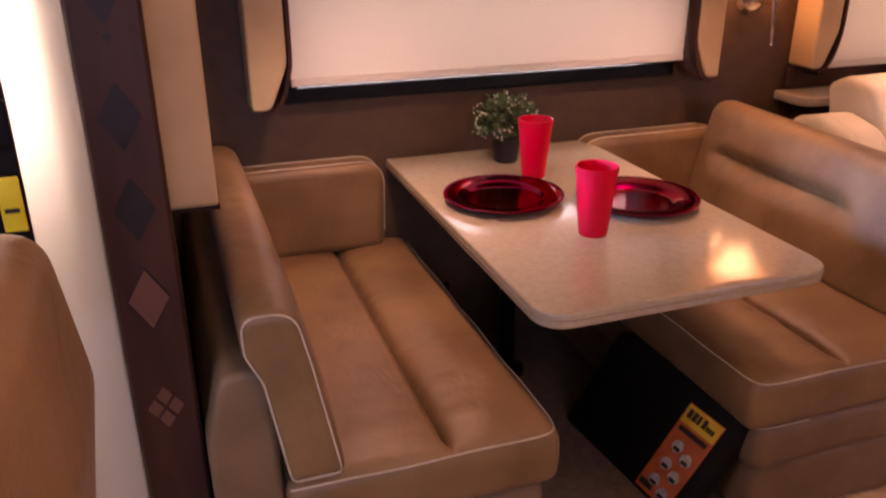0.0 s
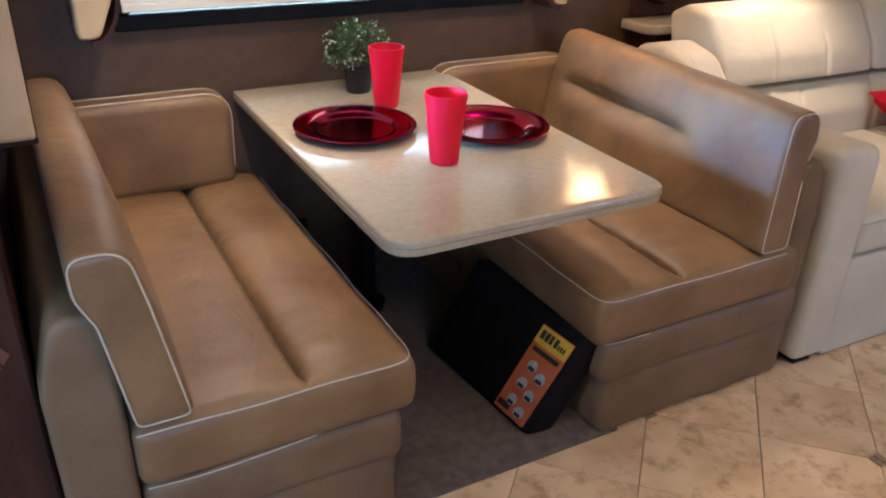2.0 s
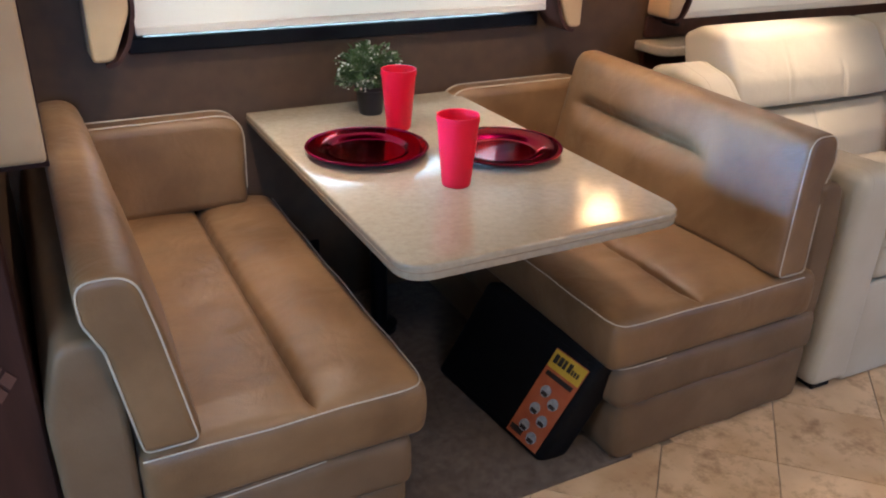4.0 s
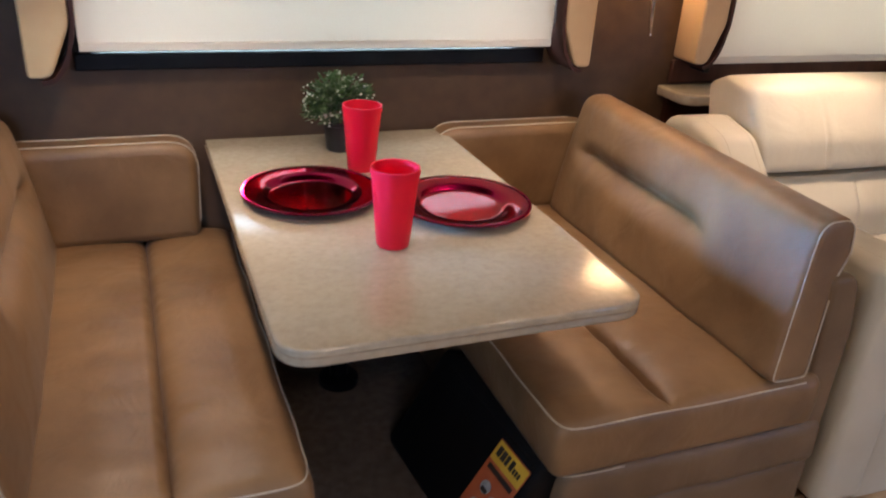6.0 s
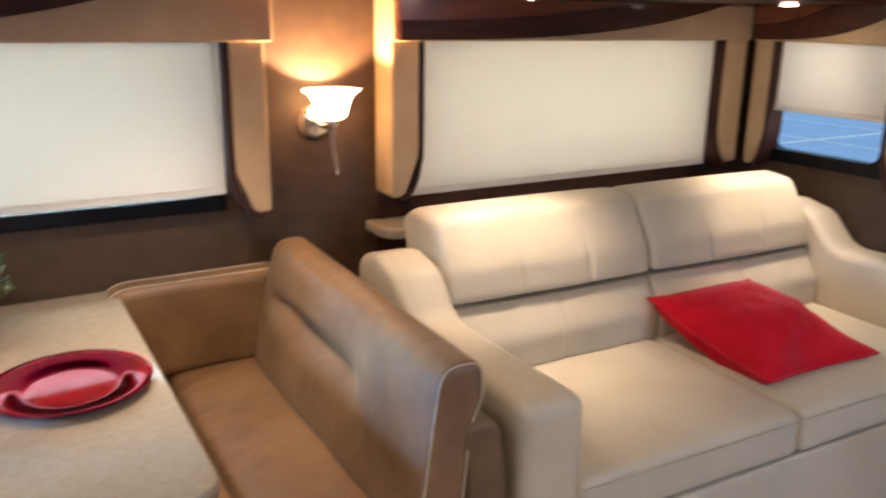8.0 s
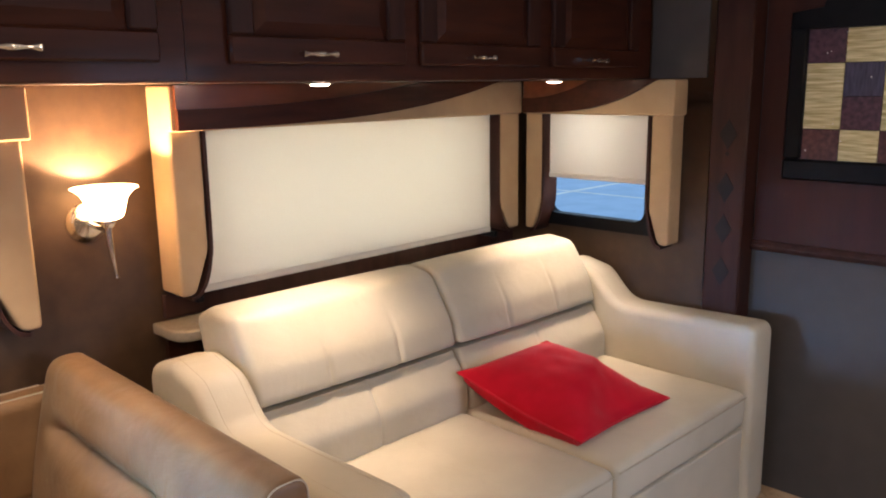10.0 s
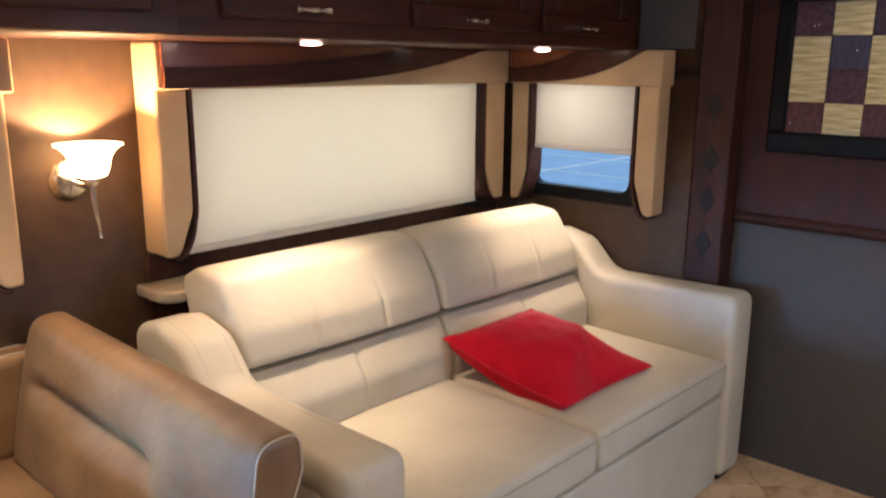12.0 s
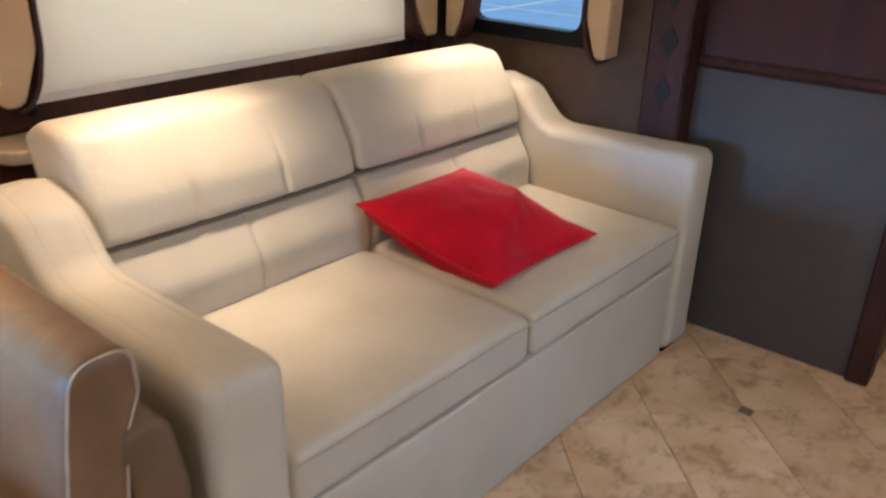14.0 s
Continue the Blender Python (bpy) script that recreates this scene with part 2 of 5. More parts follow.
def art_glass(name, dark, light, stretch, rough=0.3):
    m = material(name, dark, light, 60, rough, 0.0016, 150, spec=0.4, stretch=stretch)
    n, l = m.node_tree.nodes, m.node_tree.links
    b = n["Principled BSDF"]
    base = b.inputs["Base Color"].links[0].from_socket
    # scattered near-white cells paint the glass's sparkle into its base colour
    co = n.new("ShaderNodeTexCoord")
    cell = n.new("ShaderNodeTexVoronoi")
    cell.inputs["Scale"].default_value = 230
    l.new(co.outputs["Object"], cell.inputs["Vector"])
    pick = n.new("ShaderNodeMath")
    pick.operation, pick.inputs[1].default_value = "GREATER_THAN", 0.955
    l.new(cell.outputs["Color"], pick.inputs[0])
    mix = n.new("ShaderNodeMix")
    mix.data_type = "RGBA"
    l.new(pick.outputs[0], mix.inputs["Factor"])
    l.new(base, mix.inputs["A"])
    mix.inputs["B"].default_value = (0.80, 0.78, 0.76, 1)
    l.new(mix.outputs["Result"], b.inputs["Base Color"])
    return m


ART_GOLD = art_glass("gold_streaked_glass", (0.38, 0.32, 0.15), (0.80, 0.72, 0.44), (0.3, 0.15, 2.2), 0.24)
ART_PURPLE = art_glass("purple_art_glass", (0.038, 0.014, 0.026), (0.095, 0.038, 0.060), (1, 1, 1))
ART_BLUE = art_glass("blue_art_glass", (0.028, 0.022, 0.045), (0.065, 0.052, 0.10), (2, 2, 0.3))
ART_RED = art_glass("plum_art_glass", (0.052, 0.017, 0.018), (0.12, 0.042, 0.042), (1, 1, 1))

# ---- mesh helpers ----
ORIGIN = {}


def thing(name, place, label, category, group="", kind=""):
    """A top-level thing: an empty at its base."""
    ob = new(name)
    ob.empty_display_size = 0.05
    ob.location = place
    ORIGIN[ob] = Vector(place)
    return tagged(ob, label, category, group, kind)


def part(name, bm, mat, parent=None, label="", smooth=True, origin=None):
    """Links a bmesh, made in world coordinates, as one mesh object under its thing."""
    at = ORIGIN[parent] if parent else Vector(origin or (0, 0, 0))
    bmesh.ops.translate(bm, vec=-at, verts=bm.verts)
    bmesh.ops.recalc_face_normals(bm, faces=bm.faces)
    me = bpy.data.meshes.new(name)
    bm.to_mesh(me)
    bm.free()
    me.materials.append(mat)
    if smooth:
        me.shade_smooth()
        me.set_sharp_from_angle(angle=radians(38))
    ob = new(name, me)
    ORIGIN[ob] = at
    if parent:
        ob.parent = parent
    else:
        ob.location = at
    return tagged(ob, label)


def structure(name, bm, mat, label, category, smooth=True):
    return tagged(part(name, bm, mat, smooth=smooth), label, category, kind="structure")


def add_box(bm, x0, x1, y0, y1, z0, z1, bevel=0.0, seg=1):
    v = [bm.verts.new((x, y, z)) for x in (x0, x1) for y in (y0, y1) for z in (z0, z1)]
    for f in ((0, 1, 3, 2), (4, 6, 7, 5), (0, 4, 5, 1), (2, 3, 7, 6), (0, 2, 6, 4), (1, 5, 7, 3)):
        bm.faces.new([v[i] for i in f])
    if bevel:
        es = list({e for w in v for e in w.link_edges})
        bmesh.ops.bevel(bm, geom=es, offset=bevel, segments=seg, affect="EDGES", profile=0.5)


def box(x0, x1, y0, y1, z0, z1, bevel=0.0, seg=1):
    bm = bmesh.new()
    add_box(bm, x0, x1, y0, y1, z0, z1, bevel, seg)
    return bm


def soft_box(x0, x1, y0, y1, z0, z1, r, n=(8, 8, 3), shape=None, more_x=()):
    """A rounded, finely divided block; shape(x, y, z) moves its points."""
    lo, hi = (x0, y0, z0), (x1, y1, z1)
    marks = []
    for a, b, k in zip(lo, hi, n):
        s = [a + r * q for q in (0, 0.25, 0.55)] + [a + r + (b - a - 2 * r) * i / k for i in range(k + 1)] + [b - r * q for q in (0.55, 0.25, 0)]
        marks.append(s)
    marks[0] = sorted(marks[0] + [q for q in more_x if x0 + r < q < x1 - r])
    bm, made = bmesh.new(), {}

    def vert(i, j, k):
        key = (i, j, k)
        if key not in made:
            p = Vector((marks[0][i], marks[1][j], marks[2][k]))
            core = Vector([min(max(c, a + r), b - r) for c, a, b in zip(p, lo, hi)])
            d = p - core
            if d.length > 1e-9:
                m = max(abs(c) for c in d)
                p = core + d.normalized() * m
            if shape:
                p = Vector(shape(*p))
            made[key] = bm.verts.new(p)
        return made[key]

    size = [len(m) - 1 for m in marks]
    for axis in range(3):
        u, w = [a for a in range(3) if a != axis]
        for end in (0, size[axis]):
            for i in range(size[u]):
                for j in range(size[w]):
                    quad = []
                    for di, dj in ((0, 0), (1, 0), (1, 1), (0, 1)):
                        q = [0, 0, 0]
                        q[axis], q[u], q[w] = end, i + di, j + dj
                        quad.append(vert(*q))
                    bm.faces.new(quad)
    return bm


def round_poly(pts, r, n=5):
    """Corners (x, y[, radius]) of a closed outline, rounded."""
    out = []
    for i, p in enumerate(pts):
        rr = p[2] if len(p) > 2 else r
        a, b, c = Vector(pts[i - 1][:2]), Vector(p[:2]), Vector(pts[(i + 1) % len(pts)][:2])
        u, w = (a - b), (c - b)
        ang = u.angle(w)
        cut = min(rr / math.tan(ang / 2), 0.48 * u.length, 0.48 * w.length)
        s, e = b + u.normalized() * cut, b + w.normalized() * cut
        for k in range(n + 1):
            t = k / n
            out.append((1 - t) ** 2 * s + 2 * t * (1 - t) * b + t * t * e)
    return out


def resample(poly, n):
    """The closed outline with n points at even steps."""
    ring = poly + [poly[0]]
    lens = [0.0]
    for a, b in zip(ring, ring[1:]):
        lens.append(lens[-1] + (b - a).length)
    out, k = [], 0
    for i in range(n):
        t = lens[-1] * i / n
        while lens[k + 1] < t:
            k += 1
        out.append(ring[k].lerp(ring[k + 1], (t - lens[k]) / max(lens[k + 1] - lens[k], 1e-9)))
    return out


def inset(poly, d):
    res = []
    area = sum(poly[i - 1].x * poly[i].y - poly[i].x * poly[i - 1].y for i in range(len(poly)))
    sign = 1 if area > 0 else -1
    for i, p in enumerate(poly):
        t = poly[(i + 1) % len(poly)] - poly[i - 1]
        nrm = Vector((-t.y, t.x)).normalized() * sign
        res.append(p + nrm * d)
    return res


def loft(sections, cap=True):
    bm = bmesh.new()
    rings = [[bm.verts.new(p) for p in s] for s in sections]
    for a, b in zip(rings, rings[1:]):
        for i in range(len(a)):
            bm.faces.new((a[i - 1], a[i], b[i], b[i - 1]))
    if cap:
        for ring in (rings[0], rings[-1]):
            mid = sum((v.co for v in ring), Vector()) / len(ring)
            band = [bm.verts.new(v.co.lerp(mid, 0.03)) for v in ring]
            c = bm.verts.new(mid)
            for i in range(len(ring)):
                bm.faces.new((ring[i - 1], ring[i], band[i], band[i - 1]))
                bm.faces.new((band[i - 1], band[i], c))
    return bm


def slab(poly, lift, a, b, r=0.0, shape=None, steps=1):
    """An outline in 2D extruded from a to b with rounded rims; lift(u, v, w) gives the 3D point."""
    sec, k = [], 4
    if r:
        for i in range(k):
            th = math.pi / 2 * i / k
            sec.append((a + r * (1 - math.sin(th)) if a < b else a - r * (1 - math.sin(th)), r * (1 - math.cos(th)) * 1.0))
        sec = [(a + (r - r * math.cos(math.pi / 2 * i / k)) * (1 if b > a else -1), r - r * math.sin(math.pi / 2 * i / k)) for i in range(k)]
    lo = a + (r if b > a else -r)
    hi = b - (r if b > a else -r)
    mid = [(lo + (hi - lo) * i / steps, 0.0) for i in range(steps + 1)]
    sec = sec + mid + [(a + b - w, d) for w, d in reversed(sec)]
    out = []
    for w, d in sec:
        ring = [lift(p.x, p.y, w) for p in (inset(poly, d) if d else poly)]
        out.append([Vector(shape(*q)) for q in ring] if shape else ring)
    return loft(out)


def tube(points, r, closed=False, seg=6):
    pts = [Vector(p) for p in points]
    bm, rings, n = bmesh.new(), [], len(points)
    for i, p in enumerate(pts):
        t = (pts[(i + 1) % n] - pts[i - 1]) if closed else (pts[min(i + 1, n - 1)] - pts[max(i - 1, 0)])
        t.normalize()
        side = t.cross(Vector((0.31, 0.52, 0.79)))
        side.normalize()
        up = side.cross(t)
        rad = r[i] if isinstance(r, (list, tuple)) else r
        rings.append([bm.verts.new(p + (side * math.cos(a) + up * math.sin(a)) * rad) for a in [2 * math.pi * k / seg for k in range(seg)]])
    pairs = list(zip(rings, rings[1:])) + ([(rings[-1], rings[0])] if closed else [])
    for a, b in pairs:
        best = 0
        if a is rings[-1]:
            best = min(range(seg), key=lambda s: (a[0].co - b[s].co).length)
        for k in range(seg):
            bm.faces.new((a[k - 1], a[k], b[(k + best) % seg], b[(k - 1 + best) % seg]))
    if not closed:
        bm.faces.new(rings[0])
        bm.faces.new(rings[-1])
    return bm


def lathe(profile, x, y, z, seg=40):
    """A profile of (radius, height) turned round an upright axis."""
    bm, rings = bmesh.new(), []
    for r, h in profile:
        rings.append([bm.verts.new((x + r * math.cos(a), y + r * math.sin(a), z + h)) for a in [2 * math.pi * k / seg for k in range(seg)]] if r > 1e-6 else [bm.verts.new((x, y, z + h))])
    for a, b in zip(rings, rings[1:]):
        for k in range(seg):
            q = []
            for v in ([a[k - 1], a[k]] if len(a) > 1 else [a[0]]) + ([b[k], b[k - 1]] if len(b) > 1 else [b[0]]):
                q.append(v)
            bm.faces.new(q)
    return bm


def path(points, n=6):
    """A smooth line through points."""
    p = [Vector(q) for q in points]
    out = []
    for i in range(len(p) - 1):
        a, b, c, d = p[max(i - 1, 0)], p[i], p[i + 1], p[min(i + 2, len(p) - 1)]
        for k in range(n):
            t = k / n
            out.append(0.5 * ((2 * b) + (c - a) * t + (2 * a - 5 * b + 4 * c - d) * t * t + (3 * b - a - 3 * c + d) * t ** 3))
    return out + [p[-1]]


def clamp(v, a=0.0, b=1.0):
    return min(max(v, a), b)


def bump_at(v, centre, width):
    return math.exp(-((v - centre) / width) ** 2)


# ---- shell of the room ----
NORTH, WEST_X, EAST_X = 2.60, 0.20, 4.13
CEILING_Z = 2.10
SOUTH, FRONT_X, REAR_X = -1.02, -2.2, 5.6


def wall_cells(xs, ys, zs, solid):
    """Boxes for the cells of a grid that solid(i, j, k) keeps."""
    bm = bmesh.new()
    for i in range(len(xs) - 1):
        for j in range(len(ys) - 1):
            for k in range(len(zs) - 1):
                if solid(i, j, k):
                    add_box(bm, xs[i], xs[i + 1], ys[j], ys[j + 1], zs[k], zs[k + 1])
    bmesh.ops.remove_doubles(bm, verts=bm.verts, dist=1e-5)
    return bm


structure("wall_north", wall_cells((WEST_X - 0.06, 0.60, 1.88, 2.56, 3.86, EAST_X + 0.06), (NORTH, NORTH + 0.06), (-0.03, 0.965, 1.47, CEILING_Z),
          lambda i, j, k: not (k == 1 and i in (1, 3))), WALL, "dark brown fabric-covered wall with two long windows", "wall")
structure("wall_east", wall_cells((EAST_X, EAST_X + 0.05), (1.66, 1.90, 2.40, NORTH), (-0.03, 0.965, 1.47, CEILING_Z),
          lambda i, j, k: not (k == 1 and j == 1)), WALL, "dark brown wall beside the sofa with a small window", "wall")
structure("wall_west", wall_cells((WEST_X - 0.05, WEST_X), (1.60, 1.84, 2.40, NORTH), (-0.03, 0.965, 1.47, CEILING_Z),
          lambda i, j, k: not (k == 1 and j == 1)), WALL, "dark brown wall behind the dinette bench", "wall")
structure("wall_panel", box(EAST_X - 0.012, EAST_X - 0.001, 1.68, 1.905, 1.557, CEILING_Z), GREYWALL, "taupe wall panel beside the overhead cupboards", "panel")
structure("wall_partition", box(4.225, 4.29, 0.86, 1.66, 0.0, CEILING_Z), GREYWALL, "taupe partition wall beside the sofa", "wall")
structure("wall_partition_wood", box(4.215, 4.2245, 0.86, 1.51, 0.955, CEILING_Z), PANEL_WOOD, "reddish brown wood panelling above the chair rail", "panel")
structure("wall_rear", box(REAR_X, REAR_X + 0.06, SOUTH, 1.6, 0, CEILING_Z), CLOSE, "plain brown wall at the end of the hallway", "wall")
structure("wall_hall", box(4.29, REAR_X, 0.80, 0.86, 0, CEILING_Z), CLOSE, "plain brown hallway wall", "wall")
# both openings are added to hold the blue fill lamps
structure("wall_south", wall_cells((FRONT_X, -0.3, 0.6, 3.1, 3.9, REAR_X), (SOUTH - 0.06, SOUTH), (0, 0.95, 1.75, CEILING_Z), lambda i, j, k: not (k == 1 and i in (1, 3))), CLOSE, "unseen plain brown wall opposite the dinette with two openings added for fill light", "wall")
structure("wall_front", wall_cells((FRONT_X - 0.06, FRONT_X), (SOUTH, -0.85, 1.35, 1.6), (0, 0.92, 1.98, CEILING_Z), lambda i, j, k: not (k == 1 and j == 1)), CLOSE, "front wall of the cab with the windscreen opening", "wall")
structure("wall_cab", wall_cells((FRONT_X, -0.95, 0.06, 0.103), (1.54, 1.60), (0, 0.30, 1.92, CEILING_Z), lambda i, j, k: not (k == 1 and i == 1)), CURTAIN, "cream fabric cab wall beside the wooden post", "wall")
curtain = thing("cab_curtain", (-0.4, 1.52, 0.02), "thin cream privacy curtain hanging beside the wooden post", "curtain")
part("cloth", soft_box(-1.1, 0.100, 1.516, 1.519, 0.02, 2.05, 0.001, (90, 1, 10), lambda x, y, z: (x, y + 0.006 * math.sin(x * 34 + 0.6 * math.sin(z * 2)), z)), CURTAIN_CLOTH, curtain)
structure("ceiling", box(FRONT_X - 0.06, REAR_X + 0.06, SOUTH - 0.06, NORTH + 0.06, CEILING_Z, CEILING_Z + 0.08), CEIL, "white vinyl ceiling", "ceiling")

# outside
structure("ground", box(-400, 400, -400, 400, -1.2, -1.1), DAYLIT_CONCRETE, "concrete parking lot with the blue of daylight painted in", "ground")
for k in range(7):
    bm = box(9 + 2.9 * k, 9.12 + 2.9 * k, 3.0, 16.0, -1.1, -1.095)
    tagged(part("parking_line", bm, PAINTLINE), "white painted parking line on the concrete", "road marking", "parking lines", "structure")
tagged(part("parking_line", box(7, 32, 11.6, 11.75, -1.1, -1.094), PAINTLINE), "long white painted line across the parking bays", "road marking", "parking lines", "structure")


# ---- wooden posts with inlay ----
def diamond(cx, cz, w, h, plane, face):
    """A flat diamond: on a face towards -y (plane 'y') or towards -x (plane 'x')."""
    pts = [Vector((cx - w, cz)), Vector((cx, cz - h)), Vector((cx + w, cz)), Vector((cx, cz + h))]
    if plane == "y":
        return slab(pts, lambda u, v, q: Vector((u, face - q, v)), -0.004, 0.002)
    return slab(pts, lambda u, v, q: Vector((face - q, u, v)), -0.004, 0.002)


def post(x0, x1, y0, y1, plane, label):
    ob = thing("wooden_post", ((x0 + x1) / 2, (y0 + y1) / 2, 0), label, "post", "inlaid posts")
    part("board", box(x0, x1, y0, y1, 0, CEILING_Z, 0.006), CHERRY_V, ob)
    c = (x0 + x1) / 2 if plane == "y" else (y0 + y1) / 2
    face = y0 if plane == "y" else x0
    dim = INLAY
    for z, mat in ((1.355, dim), (1.162, dim), (1.009, dim), (0.848, INLAY_RED if plane == "y" else dim)):
        part("inlay", diamond(c, z, 0.033, 0.055, plane, face), mat, ob, smooth=False)
        if mat is INLAY_RED:
            part("inlay_border", diamond(c, z, 0.037, 0.061, plane, face + 0.001), INLAY, ob, smooth=False)
    part("plug", diamond(c, 1.285, 0.009, 0.009, plane, face), INLAY, ob, smooth=False)
    for dx, dz in ((0, 0.024), (0, -0.024), (0.0175, 0), (-0.0175, 0)):
        part("inlay", diamond(c + dx, 0.632 + dz, 0.0135, 0.0185, plane, face), INLAY_RED if plane == "y" else dim, ob, smooth=False)
    return ob


post(0.103, 0.213, 1.50, 1.60, "y", "dark cherry post with inlaid wooden diamonds")
post(4.118, 4.225, 1.515, 1.655, "x", "dark cherry post with inlaid diamonds beside the sofa")

# chair rail and door trim
rail = thing("chair_rail", (4.21, 1.18, 0.95), "dark wooden chair rail on the partition wall", "rail", kind="structure")
part("moulding", slab(round_poly([(4.2245, 0.925), (4.206, 0.928), (4.198, 0.945), (4.206, 0.962), (4.2145, 0.966), (4.2245, 0.966)], 0.004, 3), lambda u, v, w: Vector((u, w, v)), 0.86, 1.514), CHERRY_V, rail)
structure("door_trim", box(4.20, 4.30, 0.79, 0.859, 0, CEILING_Z, 0.006), CHERRY_V, "dark cherry door post at the end of the partition", "door frame")


# ---- windows and blinds ----
def window_x(name, x0, x1, z0, z1):
    """A long window in the north wall."""
    ob = thing(name, ((x0 + x1) / 2, NORTH, z0), "long window with a black frame behind a blind", "window", kind="structure")
    w = 0.045
    bm = bmesh.new()
    for a in ((x0, x1, z0, z0 + w), (x0, x1, z1 - w, z1), (x0, x0 + w, z0 + w, z1 - w), (x1 - w, x1, z0 + w, z1 - w)):
        add_box(bm, a[0], a[1], NORTH - 0.022, NORTH + 0.03, a[2], a[3], 0.004)
    part("window_frame", bm, BLACK, ob)
    pane = part("pane", box(x0 + w - 0.005, x1 - w + 0.005, NORTH + 0.006, NORTH + 0.010, z0 + w - 0.005, z1 - w + 0.005), GLASS, ob)
    pane.visible_shadow = False
    return ob


window_x("window_1", 0.56, 1.92, 0.925, 1.51)
window_x("window_2", 2.50, 3.93, 0.925, 1.51)
sill = thing("window_ledge", (3.2, NORTH, 0.86), "dark wooden ledge under the window behind the sofa", "ledge", kind="structure")
part("board", box(2.42, 4.125, NORTH - 0.02, NORTH - 0.001, 0.845, 0.923, 0.004), CHERRY_V, sill)


def end_window(name, face, out, y0, y1, z0, z1):
    """A small window in an end wall; out is +1 or -1, the way outdoors."""
    ob = thing(name, (face, (y0 + y1) / 2, z0), "small window with a black frame under a half-drawn blind", "window", kind="structure")
    w, bm = 0.05, bmesh.new()
    a, b = sorted((face - out * 0.018, face + out * 0.03))
    outer = resample(round_poly([(y0, z0, 0.012), (y1, z0, 0.012), (y1, z1, 0.012), (y0, z1, 0.012)], 0.012, 6), 96)
    hole = round_poly([(y0 + w, z0 + w), (y1 - w, z0 + w), (y1 - w, z1 - w), (y0 + w, z1 - w)], 0.05, 8)
    hole = resample(hole, 96)
    rings = [[bm.verts.new((x, p.x, p.y)) for p in poly] for poly, x in ((outer, a), (outer, b), (hole, b), (hole, a))]
    for k in range(4):
        p, q = rings[k - 1], rings[k]
        for m in range(96):
            bm.faces.new((p[m - 1], p[m], q[m], q[m - 1]))
    part("window_frame", bm, BLACK, ob)
    g = sorted((face + out * 0.008, face + out * 0.012))
    pane = part("pane", box(g[0], g[1], y0 + w - 0.004, y1 - w + 0.004, z0 + w - 0.004, z1 - w + 0.004), GLASS, ob)
    pane.visible_shadow = False
    return ob


end_window("window_3", EAST_X, 1, 1.86, 2.43, 0.945, 1.48)
end_window("window_4", WEST_X, -1, 1.80, 2.43, 0.945, 1.48)


def blind_x(x0, x1, y, z0, z1):
    ob = thing("roller_blind", ((x0 + x1) / 2, y, z1), "cream roller blind drawn down over the long window", "blind", "roller blinds")
    part("cloth", soft_box(x0, x1, y - 0.001, y + 0.001, z0, z1, 0.0008, (24, 1, 12), lambda a, b, c: (a, b + 0.0025 * math.sin(a * 9) * (c - z0), c)), BLIND, ob)
    part("bottom_bar", soft_box(x0, x1, y - 0.006, y + 0.004, z0 - 0.013, z0 + 0.009, 0.004, (2, 1, 1)), BLIND, ob)
    part("sticker", box(x0 + 0.012, x0 + 0.085, y - 0.0075, y - 0.0062, z0 - 0.006, z0 + 0.003), PRINT_GREY, ob)
    part("roller", lathe([(0, 0), (0.022, 0), (0.022, x1 - x0), (0, x1 - x0)], 0, 0, 0, 16), BLIND, ob)
    r = ob.children[-1]
    r.data.transform(Matrix.Translation(ORIGIN[ob]))
    r.data.transform(pose(x0 - ORIGIN[ob].x, 0, 0.02, 0, 90, 0))
    return ob


blind_x(0.578, 1.907, 2.52, 1.0, 1.50)
blind_x(2.512, 3.888, 2.52, 0.935, 1.50)


def blind_y(x, y0, y1, z0, z1, label):
    ob = thing("roller_blind", (x, (y0 + y1) / 2, z1), label, "blind", "roller blinds")
    part("cloth", soft_box(x - 0.001, x + 0.001, y0, y1, z0, z1, 0.0008, (1, 10, 8)), BLIND, ob)
    part("bottom_bar", soft_box(x - 0.005, x + 0.005, y0, y1, z0 - 0.012, z0 + 0.008, 0.004, (1, 2, 1)), BLIND, ob)
    return ob


blind_y(4.078, 1.868, 2.40, 1.165, 1.50, "cream roller blind half drawn over the small window")
blind_y(0.245, 1.83, 2.40, 1.165, 1.50, "cream roller blind over the small window behind the bench")


# ---- padded window surrounds ----
def leg_outline(w, h, flip):
    """Leg seen from the front: u from the outer edge to the inner edge, v up from its foot."""
    pts = [(0.0, 0.0, 0.016), (w * 0.50, 0.0, 0.03), (w, 0.13, 0.10), (w, h + 0.02, 0.012), (0.0, h + 0.02, 0.012)]
    poly = round_poly(pts, 0.01, 6)
    return [Vector((-p.x, p.y)) for p in poly] if flip else poly


def leg_trim(w, h, flip):
    pts = path([(w * 0.30, -0.004, 0), (w * 0.55, 0.004, 0), (w * 0.82, 0.045, 0), (w * 0.97, 0.105, 0), (w + 0.003, 0.17, 0), (w + 0.003, h, 0)], 5)
    return [Vector((-p.x if flip else p.x, p.y)) for p in pts]


